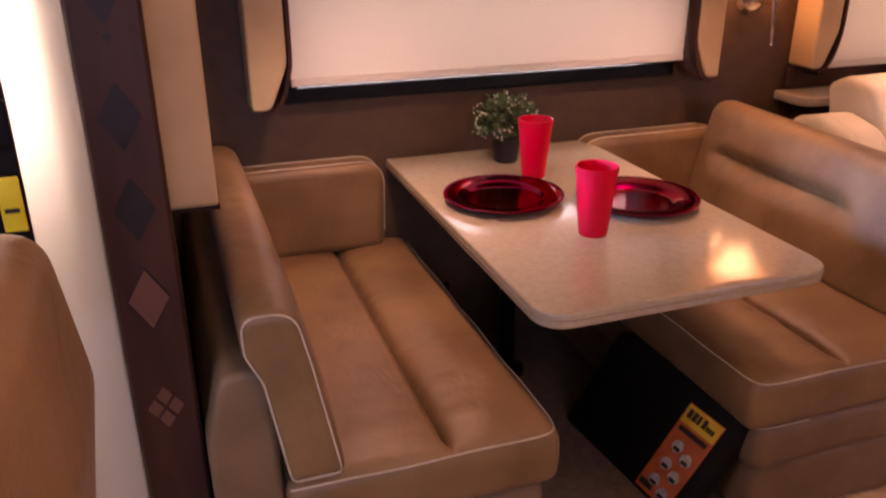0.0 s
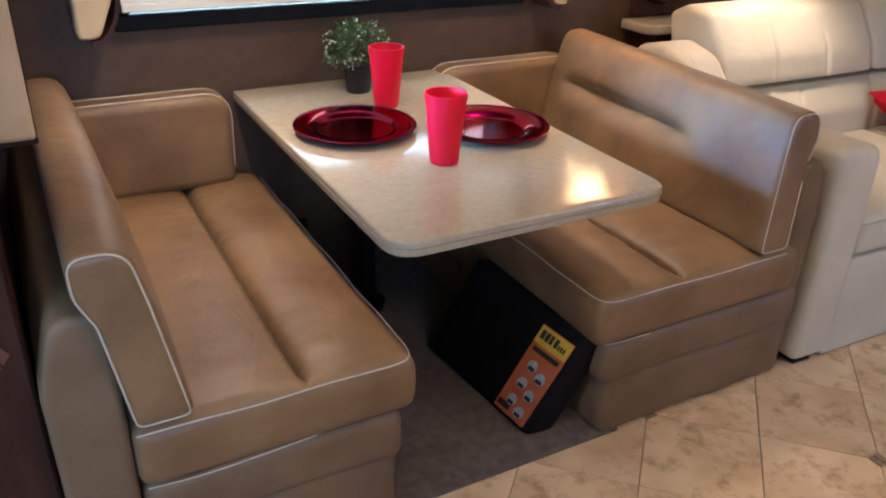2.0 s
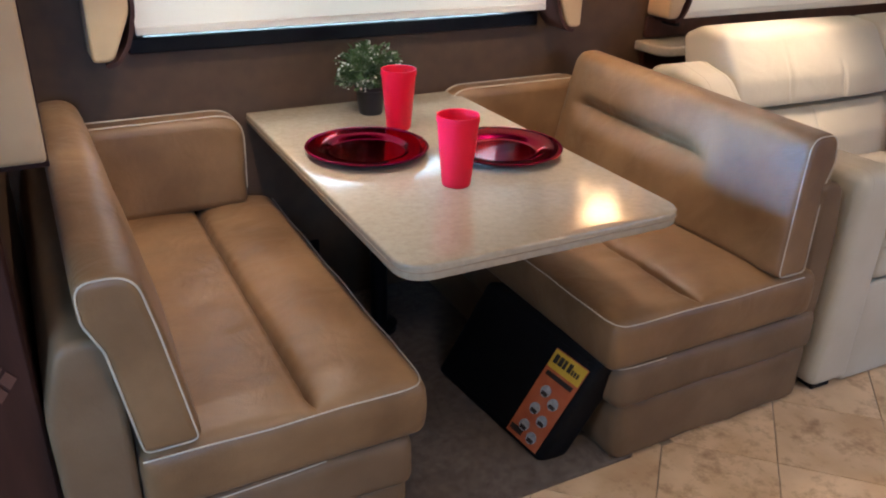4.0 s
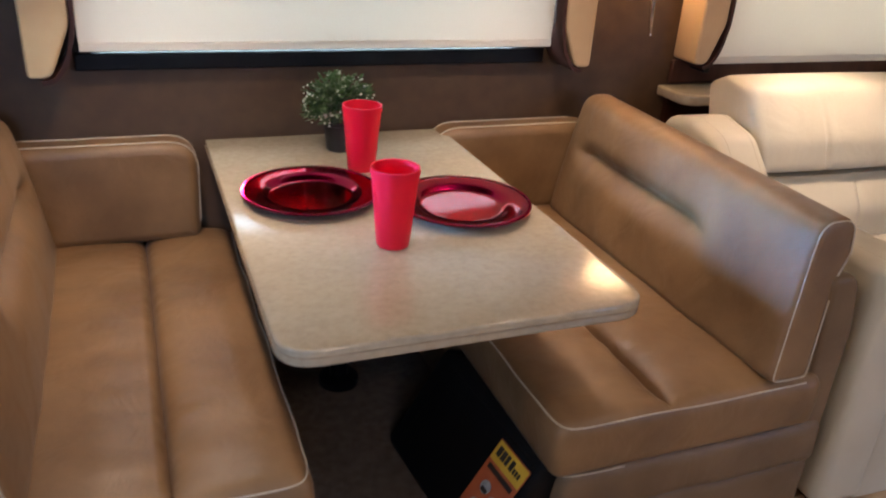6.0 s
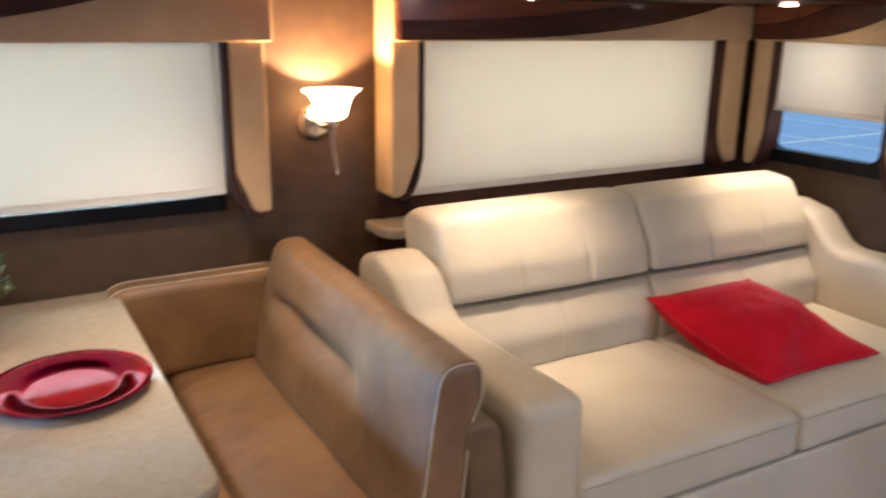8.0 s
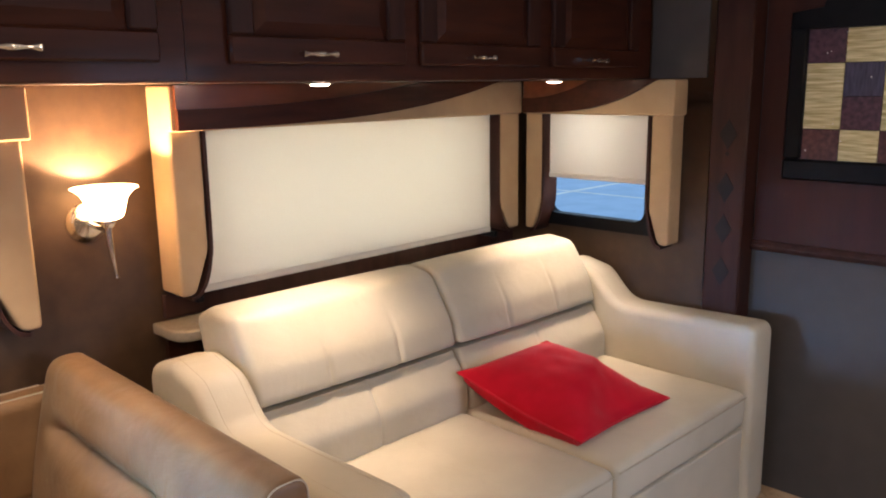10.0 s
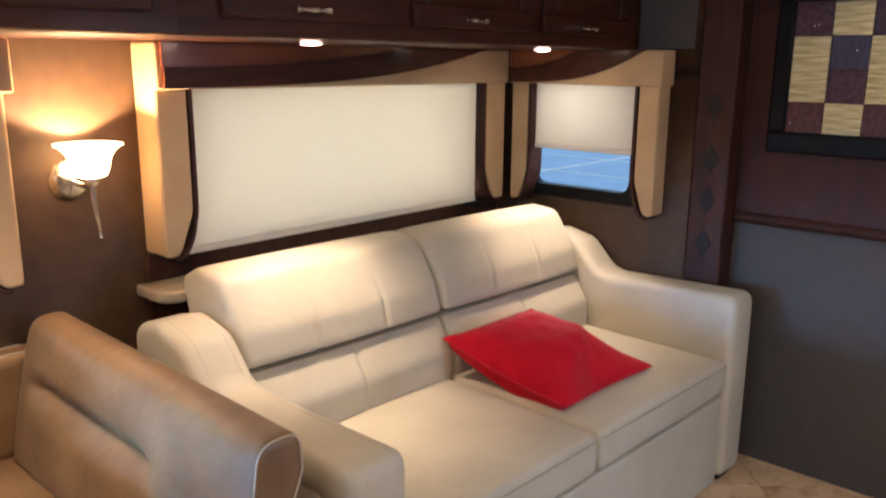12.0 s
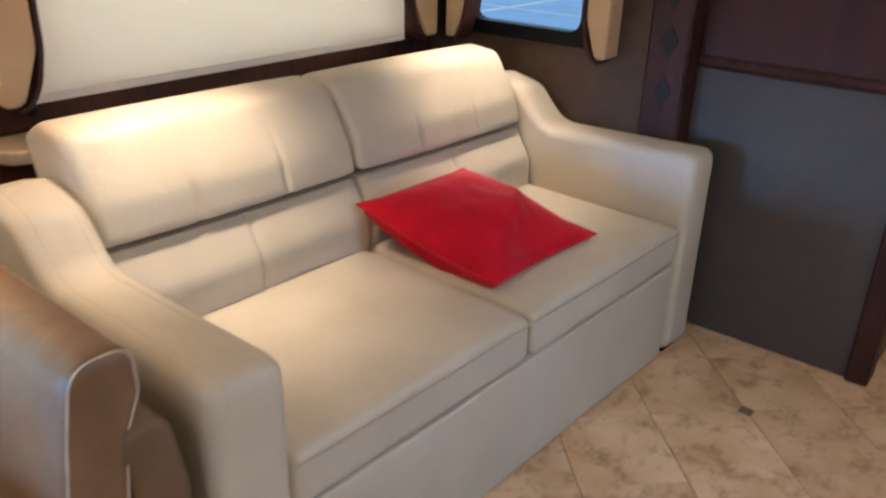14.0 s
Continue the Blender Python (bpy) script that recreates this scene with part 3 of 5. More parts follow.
def surround(name, legs, top, lift, swoop, label, place):
    """legs: (outer edge u, inner edge u); top: (u0, u1); lift(u, v, depth) with depth from the wall into the room."""
    ob = thing(name, place, label, "window surround", "padded window surrounds")
    foot, head, roof = 0.93, 1.42, 1.553
    for outer, inner in legs:
        w, flip = abs(inner - outer), inner < outer
        poly = [Vector((outer + p.x, foot + p.y)) for p in leg_outline(w, head - foot, flip)]
        leg = part("leg", slab(poly, lift, 0.002, 0.125, 0.009), VALANCE, ob, "tan padded fabric leg")
        line = leg_trim(w, head - foot, flip)
        sec = []
        for a, b in zip(line, line[1:]):
            sec.append((a, b))
        bm = bmesh.new()
        rings = []
        for i, p in enumerate(line):
            t = (line[min(i + 1, len(line) - 1)] - line[max(i - 1, 0)]).normalized()
            nrm = Vector((t.y, -t.x)) * (-1 if flip else 1)
            q = Vector((outer, foot)) + p
            o = q + nrm * 0.011
            rings.append([bm.verts.new(lift(s.x, s.y, d)) for s, d in ((q, 0.002), (o, 0.002), (o, 0.129), (q, 0.129))])
        for a, b in zip(rings, rings[1:]):
            for i in range(4):
                bm.faces.new((a[i - 1], a[i], b[i], b[i - 1]))
        bm.faces.new(rings[0])
        bm.faces.new(rings[-1])
        part("edging", bm, CHERRY_V, leg, "dark wood edging")
    u0, u1 = top
    head_poly = [Vector(q) for q in ((u0, head), (u1, head), (u1, roof), (u0, roof))]
    part("pelmet", slab(round_poly([(q.x, q.y) for q in head_poly], 0.010, 4), lift, 0.002, 0.140, 0.007), VALANCE, ob, "tan padded fabric pelmet")
    # wooden swoop that rises along the pelmet
    ua, ub, uc = swoop
    low, high, n = [], [], 28
    for i in range(n + 1):
        t = i / n
        low.append(Vector((ua + (uc - ua) * t, min(1.424 + 0.006 * t + 0.128 * t ** 3.0, roof))))
    for i in range(n + 1):
        t = i / n
        high.append(Vector((ua + (ub - ua) * t, min(1.484 + 0.069 * t ** 2.2, roof))))
    band = low + list(reversed(high))
    bm = bmesh.new()
    fr = [[bm.verts.new(lift(p.x, p.y, d)) for p in low] for d in (0.137, 0.158)]
    to = [[bm.verts.new(lift(p.x, p.y, d)) for p in high] for d in (0.137, 0.158)]
    for i in range(n):
        bm.faces.new((fr[1][i], fr[1][i + 1], to[1][i + 1], to[1][i]))
        bm.faces.new((fr[0][i], fr[1][i], fr[1][i + 1], fr[0][i + 1]))
        bm.faces.new((to[0][i], to[1][i], to[1][i + 1], to[0][i + 1]))
    bm.faces.new((fr[0][0], fr[1][0], to[1][0], to[0][0]))
    part("swoop", bm, CHERRY, ob, "dark curved wooden band")
    bm = bmesh.new()
    a = [bm.verts.new(lift(p.x, p.y - 0.002, 0.149)) for p in high]
    b = [bm.verts.new(lift(p.x, roof, 0.149)) for p in high]
    c = [bm.verts.new(lift(p.x, p.y - 0.002, 0.138)) for p in high]
    for i in range(n):
        bm.faces.new((a[i], a[i + 1], b[i + 1], b[i]))
    bm.faces.new((a[0], b[0], bm.verts.new(lift(high[0].x, roof, 0.138)), c[0]))
    part("swoop_panel", bm, RED_WOOD, ob, "red cherry panel above the band")
    return ob


def north_lift(u, v, d):
    return Vector((u, NORTH - d, v))


def east_lift(u, v, d):
    return Vector((EAST_X - d * 0.74, u, v))


def west_lift(u, v, d):
    return Vector((WEST_X + d * 0.8, u, v))


surround("window_surround", ((0.455, 0.565), (2.03, 1.925)), (0.44, 2.05), north_lift, (0.444, 1.25, 1.72), "tan padded surround with dark edging round the long dinette window", (1.25, NORTH, 0.93))
surround("window_surround", ((2.425, 2.525), (4.03, 3.90)), (2.425, 4.03), north_lift, (2.44, 3.40, 3.87), "tan padded surround with a wooden swoop above the sofa", (3.2, NORTH, 0.93))
surround("window_surround", ((2.445, 2.36), (1.765, 1.85)), (2.455, 1.755), east_lift, (2.445, 2.12, 1.82), "tan padded surround round the small sofa window", (EAST_X, 2.1, 0.93))
surround("window_surround", ((2.445, 2.36), (1.70, 1.80)), (2.455, 1.69), west_lift, (2.445, 2.12, 1.80), "tan padded surround round the small window behind the bench", (WEST_X, 2.1, 0.93))


# ---- overhead cupboards ----
def handle(x, y, z, parent):
    bm = tube(path([(x - 0.050, y - 0.026, z), (x - 0.03, y - 0.028, z), (x, y - 0.030, z), (x + 0.03, y - 0.028, z), (x + 0.050, y - 0.026, z)], 4),
              [0.0085, 0.0085, 0.007, 0.005, 0.004, 0.004, 0.005, 0.007, 0.0075, 0.007, 0.005, 0.004, 0.004, 0.005, 0.007, 0.0085, 0.0085], seg=8)
    for dx in (-0.038, 0.038):
        post_bm = tube([(x + dx, y + 0.002, z), (x + dx, y - 0.026, z)], 0.0045, seg=8)
        me = bpy.data.meshes.new("tmp")
        post_bm.to_mesh(me)
        bm.from_mesh(me)
        post_bm.free()
        bpy.data.meshes.remove(me)
    return part("handle", bm, CHROME, parent, "brushed nickel handle")


def cupboard(x0, x1, y, doors, label):
    ob = thing("overhead_cupboard", ((x0 + x1) / 2, y + 0.3, 1.555), label, "cupboard", "overhead cupboards")
    part("body", box(x0, x1, y, NORTH - 0.002, 1.555, CEILING_Z - 0.002, 0.004), CHERRY, ob)
    for d0, d1 in doors:
        f, z0, z1, w = y - 0.020, 1.596, 2.03, 0.062
        door = part("door", box(d0 + 0.004, d1 - 0.004, y - 0.0055, y - 0.0005, z0 + 0.004, z1 - 0.004), CHERRY, ob)
        for q in ((d0, d1, z0, z0 + w), (d0, d1, z1 - w, z1)):
            part("rail", box(q[0], q[1], f, y - 0.001, q[2], q[3], 0.005), CHERRY, door)
        for q in ((d0, d0 + w), (d1 - w, d1)):
            part("stile", box(q[0], q[1], f, y - 0.001, z0 + w, z1 - w, 0.005), CHERRY_V, door)
        # raised centre panel with a sloped border
        a, b, c, d = d0 + w - 0.003, d1 - w + 0.003, z0 + w - 0.003, z1 - w + 0.003
        bm, s = bmesh.new(), 0.035
        o = [bm.verts.new(p) for p in ((a, y - 0.006, c), (b, y - 0.006, c), (b, y - 0.006, d), (a, y - 0.006, d))]
        i = [bm.verts.new(p) for p in ((a + s, f + 0.002, c + s), (b - s, f + 0.002, c + s), (b - s, f + 0.002, d - s), (a + s, f + 0.002, d - s))]
        for k in range(4):
            bm.faces.new((o[k - 1], o[k], i[k], i[k - 1]))
        bm.faces.new(i)
        part("centre_panel", bm, CHERRY, door, smooth=False)
        handle((d0 + d1) / 2 - (0.042 if x0 > 1 else 0.015), f, 1.619, door)
    return ob


cupboard(0.21, 2.178, 1.895, ((0.33, 0.90), (0.94, 1.51), (1.56, 2.112)), "dark cherry overhead cupboard above the dinette")
cupboard(2.180, 4.117, 1.912, ((2.285, 2.815), (2.875, 3.405), (3.475, 4.005)), "dark cherry overhead cupboard above the sofa")

for px, py, watts, spread in PUCKS:
    ob = thing("puck_lamp", (px, py, 1.555), "small round lit puck lamp under the cupboard", "lamp", "puck lamps")
    part("ring", lathe([(0.026, -0.002), (0.036, -0.002), (0.038, -0.004), (0.034, -0.006), (0.027, -0.007), (0.026, -0.002)], px, py, 1.555, 24), CHROME, ob)
    part("lens", lathe([(0.0275, -0.004), (0.0265, -0.0075), (0.015, -0.0095), (0, -0.0105)], px, py, 1.555, 24), PUCK_LENS, ob, "lit lens")
# fixtures for the assumed ceiling fill, all out of view
for px, py, watts in CEILING_LAMPS:
    ob = thing("ceiling_lamp", (px, py, CEILING_Z), "flat lit ceiling lamp, added out of view as fill", "lamp", "ceiling lamps")
    part("frame", box(px - 0.13, px + 0.13, py - 0.13, py + 0.13, CEILING_Z - 0.006, CEILING_Z - 0.0005, 0.003), CHROME, ob)
    part("diffuser", box(px - 0.118, px + 0.118, py - 0.118, py + 0.118, CEILING_Z - 0.0095, CEILING_Z - 0.0062, 0.001), CEILING_LENS, ob)


# ---- wall lamp ----
def sconce(x, y, z):
    ob = thing("wall_lamp", (x, NORTH, z), "lit wall lamp with a bell glass shade and nickel arm", "lamp")
    bm = lathe([(0, 0.024), (0.02, 0.023), (0.034, 0.018), (0.042, 0.016), (0.045, 0.012), (0.056, 0.007), (0.060, 0.0)], 0, 0, 0, 32)
    bm.transform(Matrix.Translation((x - 0.012, NORTH - 0.001, z - 0.055)) @ pose(0, 0, 0, 90, 0, 0))
    part("backplate", bm, CHROME, ob)
    part("arm", tube(path([(x - 0.012, NORTH - 0.015, z - 0.055), (x - 0.008, NORTH - 0.06, z - 0.062), (x, y + 0.01, z - 0.058), (x, y, z - 0.030)], 5), 0.0085, seg=10), CHROME, ob)
    part("socket", lathe([(0, -0.060), (0.016, -0.058), (0.022, -0.046), (0.020, -0.036), (0.026, -0.030), (0.026, -0.022), (0, -0.022)], x, y, z, 24), CHROME, ob)
    part("drop", tube(path([(x, y, z - 0.055), (x + 0.002, y, z - 0.11), (x + 0.008, y, z - 0.17), (x + 0.012, y, z - 0.205)], 4), [0.010, 0.0095, 0.009, 0.0085, 0.008, 0.0075, 0.007, 0.006, 0.005, 0.0045, 0.004, 0.004, 0.0075], seg=10), CHROME, ob)
    prof = [(0.028, -0.036), (0.040, -0.031), (0.047, -0.018), (0.051, 0.0), (0.056, 0.018), (0.066, 0.036), (0.080, 0.047), (0.088, 0.051), (0.087, 0.053), (0.079, 0.050), (0.063, 0.038), (0.053, 0.019), (0.048, 0.0), (0.044, -0.016), (0.037, -0.027), (0.028, -0.032)]
    part("shade", lathe(prof, x, y, z, 40), MILK, ob, "glowing frosted glass bell")
    return ob


sconce(2.232, 2.49, 1.228)


# ---- dinette ----
def bench(s, xf, xi, xo, ti, to, outer, label):
    """A bench that faces s (+1: towards +x). xf: seat edge at the table; xi, xo: foot of the back cushion; ti, to: its head; outer: its back."""
    y0, y1, top = 1.425, 2.585, 0.452
    ob = thing("dinette_bench", ((xf + outer) / 2, 2.0, 0), label, "bench", "dinette benches")
    X = lambda d: outer + s * d  # noqa: E731  distance from the back of the bench
    depth = abs(xf - outer)
    # base: plinth and apron, upholstered with slack folds
    def fold(x, y, z):
        k = 0.006 * noise.noise(Vector((x * 5, 2.0 + s, z * 9))) + 0.003 * noise.noise(Vector((x * 17, s, z * 14)))
        return x, y + (k if y < y0 + 0.05 else 0), z + 0.004 * noise.noise(Vector((x * 6, y * 3, s)))

    a, b = sorted((X(0.0 if s < 0 else 0.118), xf - s * (0.058 if s < 0 else 0.035)))
    part("plinth", soft_box(a, b, y0 + 0.012, y1, 0.002, 0.208, 0.04 if s < 0 else 0.035, (8, 10, 4), fold), TAN_BASE, ob)
    a, b = sorted((X(0.0 if s < 0 else 0.116), xf - s * (0.034 if s < 0 else 0.025)))
    part("apron", soft_box(a, b, y0 + 0.004, y1, 0.182, 0.315, 0.036 if s < 0 else 0.03, (12, 12, 4), fold), TAN_BASE, ob)
    # seat cushion
    seam = xf - s * (0.272 if s < 0 else 0.240)
    a, b = sorted((X(0.06 if s < 0 else 0.114), xf))

    def seat(x, y, z):
        k = clamp((z - 0.38) / 0.06)
        edge = clamp(min(abs(x - a), abs(x - b)) / 0.08) * clamp((y - y0) / 0.10)
        lump = 0.016 * edge ** 0.7
        run = clamp((y - y0 - 0.005) / 0.07)
        groove = (0.034 * math.exp(-abs(x - seam) / 0.009) + 0.012 * bump_at(x, seam, 0.06)) * run
        wr = 0.0045 * noise.noise(Vector((x * 7, y * 26, 0.3))) * bump_at(x, seam, 0.12) * edge + 0.003 * noise.noise(Vector((x * 5, y * 5, 1.7))) * edge
        wr += 0.0016 * math.sin(y * 150 + 9 * noise.noise(Vector((y * 6, x * 20, 5)))) * math.exp(-abs(x - seam) / 0.045) * clamp(0.3 + 1.6 * noise.noise(Vector((y * 3.5, 0.4, s)))) * edge
        belly = 0.006 * math.sin(clamp((z - 0.31) / 0.14) * math.pi)
        return x + (s * belly if abs(x - xf) < 0.03 else 0), y - (belly if y < y0 + 0.03 else 0), z + k * (lump - groove + wr)

    part("seat", soft_box(a, b, y0, y1 - 0.01, 0.312, top, 0.028, (40, 120, 4), seat, [seam + q for q in (-0.022, -0.013, -0.007, -0.003, 0.0, 0.003, 0.007, 0.013, 0.022)]), TAN, ob)
    zt = top - 0.006
    e = 0.006
    line = [(X(0.12), y0 + e - 0.006, zt)] + [(X(0.12) + s * (depth - 0.18) * k / 8, y0 - 0.003, zt + 0.002 * math.sin(k * 1.3)) for k in range(1, 8)]
    line += [(xf - s * 0.05, y0 - 0.002, zt), (xf - s * 0.016, y0 + 0.010, zt), (xf - s * 0.003, y0 + 0.045, zt)]
    line += [(xf - s * (0.002 - 0.002 * math.sin(k * 2.1)), y0 + 0.1 + (y1 - y0 - 0.14) * k / 10, zt) for k in range(11)]
    part("seat_piping", tube(path(line, 4), 0.0019), PIPING, ob, "cream piping")
    zl = 0.322
    line = [(xf - s * 0.17, y0 - 0.004, zl), (xf - s * 0.06, y0 - 0.002, zl), (xf - s * 0.018, y0 + 0.012, zl), (xf - s * 0.003, y0 + 0.06, zl)] if s < 0 else [(X(0.125), y0 - 0.003, zl), (X(0.25), y0 - 0.006, zl - 0.004), (X(0.46), y0 - 0.003, zl + 0.004)]
    part("lower_piping", tube(path(line, 5), 0.0014), PIPING, ob, "cream piping")
    # bench back behind the cushion
    prof = round_poly([(X(0.0), 0.27, 0.03), (X(0.085), 0.27, 0.03), (xo + (to - xo) * 0.65 + s * 0.03, 0.70, 0.03), (X(0.02), 0.70, 0.05), (X(-0.005), 0.55, 0.05)], 0.02, 6)
    if s > 0:
        prof = round_poly([(X(-0.012), 0.014, 0.03), (X(0.112), 0.014, 0.02), (X(0.112), 0.40, 0.05), (xo + (to - xo) * 0.65 + s * 0.03, 0.70, 0.03), (X(0.02), 0.71, 0.05), (X(-0.018), 0.56, 0.10)], 0.02, 6)
    part("back_board", slab(prof, lambda u, v, w: Vector((u, w, v)), y0 + 0.02, y1, 0.016), TAN_BASE, ob)
    # back cushion: profile at the aisle end
    zb, zt = 0.462, 0.826
    prof = round_poly([(xo, zb, 0.02), (xi, zb, 0.018), (xi + (ti - xi) * 0.70 + s * 0.004, zb + 0.25, 0.10), (ti, zt, 0.055), (to, zt, 0.055), (to + s * 0.004, zb + 0.285, 0.03), (xo + (to - xo) * 0.62 + s * 0.006, zb + 0.225, 0.05)], 0.02, 7)
    prof = resample(prof, 96)
    ya, yb = y0 - 0.005, y1 - 0.10

    def back(x, y, z):
        h = clamp((z - zb) / (zt - zb))
        along = clamp((y - ya) / (yb - ya))
        full = math.sin(clamp(along, 0, 1) * math.pi) ** 0.4 if 0 < along < 1 else 0
        front = clamp(s * (x - (xo + (to - xo) * h)) / abs(xi - xo))
        bulge = front * (0.020 * full * (0.5 + 0.5 * math.cos((h - 0.42) * 4)))
        pull = front * (0.032 * math.exp(-abs(h - 0.57) / 0.045) + 0.020 * bump_at(h, 0.57, 0.11)) * clamp((along - 0.30) / 0.10) * clamp((0.95 - along) / 0.07)
        crown = 0.020 * along * h
        wav = front * 0.003 * noise.noise(Vector((y * 6, z * 8, s)))
        return x + s * (bulge - pull + wav), y + (0.055 * h * (1 - along) if s < 0 else 0), z + crown

    part("backrest", slab(prof, lambda u, v, w: Vector((u, w, v)), ya, yb, 0.016, back, 44), TAN, ob)
    ring = [Vector((p.x, ya + 0.003 + (0.055 * (p.y - zb) / (zt - zb) if s < 0 else 0), p.y)) for p in inset(prof, 0.004)]
    part("back_piping", tube(ring, 0.0020, True), PIPING, ob, "cream piping")
    # low bolster against the wall
    a, b = sorted((X(0.10), xf - s * 0.075))
    end = 0.085 if s > 0 else 0.118
    pts = [(X(0.10), 0.455, 0.034), (xf - s * end, 0.455, 0.034), (xf - s * (end - 0.007), 0.745, 0.085), (X(0.10), 0.745, 0.034)]
    prof = round_poly(pts, 0.02, 8)
    part("bolster", slab(prof, lambda u, v, w: Vector((u, w, v)), 2.495, 2.597, 0.030, steps=4), TAN, ob)
    edge = [Vector((p.x, 2.498, p.y)) for p in inset(resample(prof, 110), 0.001) if s * (p.x - X(0.14)) > 0 and p.y > 0.50]
    if s < 0:
        edge.reverse()
    for dy in (0.017, 0.078):
        part("bolster_piping", tube([p + Vector((0, dy, 0)) for p in edge], 0.0026), PIPING, ob, "cream piping")
    return ob


bench(-1, 1.425, 1.948, 2.052, 2.034, 2.135, 2.18, "tan leather dinette bench with cream piping beside the sofa")
bench(1, 0.925, 0.462, 0.358, 0.392, 0.292, 0.235, "tan leather dinette bench with cream piping beside the wooden post")

# table
table = thing("dinette_table", (1.23, 2.0, 0.69), "cream speckled dinette table with rounded corners", "table")
prof = round_poly([(0.868, 1.418, 0.075), (1.587, 1.422, 0.075), (1.587, 2.584, 0.004), (0.871, 2.584, 0.004)], 0.02, 10)
part("tabletop", slab(prof, lambda u, v, w: Vector((u, v, w)), 0.690, 0.725, 0.006), STONE, table)
part("edge_seam", slab(inset(prof, -0.0015), lambda u, v, w: Vector((u, v, w)), 0.7085, 0.7105), GROUT, table, "fine brown edge line")
part("cleat", box(0.92, 1.54, 2.55, 2.598, 0.64, 0.689, 0.004), CHERRY, table)
part("latch", box(0.885, 0.915, 1.86, 1.91, 0.672, 0.690, 0.0022), PIPING, table, "small cream latch")
part("leg", lathe([(0.06, 0.0), (0.06, 0.02), (0.028, 0.03), (0.028, 0.66), (0.05, 0.67), (0.05, 0.689)], 1.2, 2.33, 0.012, 24), BLACK, table)


def plate(x, y, z):
    ob = thing("charger_plate", (x, y, z), "shiny red lacquered charger plate with a beaded rim on the table", "plate", "charger plates")
    part("dish", lathe([(0, 0.004), (0.090, 0.004), (0.098, 0.0042), (0.104, 0.006), (0.112, 0.013), (0.128, 0.0165), (0.150, 0.0195), (0.162, 0.0205), (0.165, 0.0195), (0.162, 0.0175), (0.130, 0.0125), (0.114, 0.007), (0.106, 0.001), (0.09, 0.0), (0, 0.0)], x, y, z, 72), RED_PLATE, ob)
    bm = bmesh.new()
    for k in range(110):
        a = 2 * math.pi * k / 110
        bmesh.ops.create_icosphere(bm, subdivisions=1, radius=0.0036, matrix=Matrix.Translation((x + 0.1605 * math.cos(a), y + 0.1605 * math.sin(a), z + 0.0205)))
    part("beading", bm, RED_PLATE, ob)
    return ob


plate(1.068, 2.088, 0.7255)
plate(1.402, 1.948, 0.7255)


def cup(x, y, z):
    ob = thing("plastic_cup", (x, y, z), "tall red plastic tumbler standing on the table", "cup", "red tumblers")
    prof = [(0, 0.006), (0.030, 0.006), (0.0335, 0.008), (0.0345, 0.02), (0.0475, 0.168), (0.0485, 0.1725), (0.0500, 0.1725), (0.0505, 0.166), (0.0498, 0.160), (0.0362, 0.012), (0.0350, 0.003), (0.033, 0.0), (0.030, 0.0), (0.029, 0.003), (0, 0.003)]
    part("body", lathe(prof, x, y, z, 48), RED_CUP, ob)
    part("rim", lathe([(0.0466, 0.1640), (0.0474, 0.1738), (0.0510, 0.1738), (0.0517, 0.1640), (0.0512, 0.1590), (0.0466, 0.1640)], x, y, z, 48), RED_CUP, ob)
    return ob


cup(1.176, 1.786, 0.7255)
cup(1.238, 2.258, 0.7255)


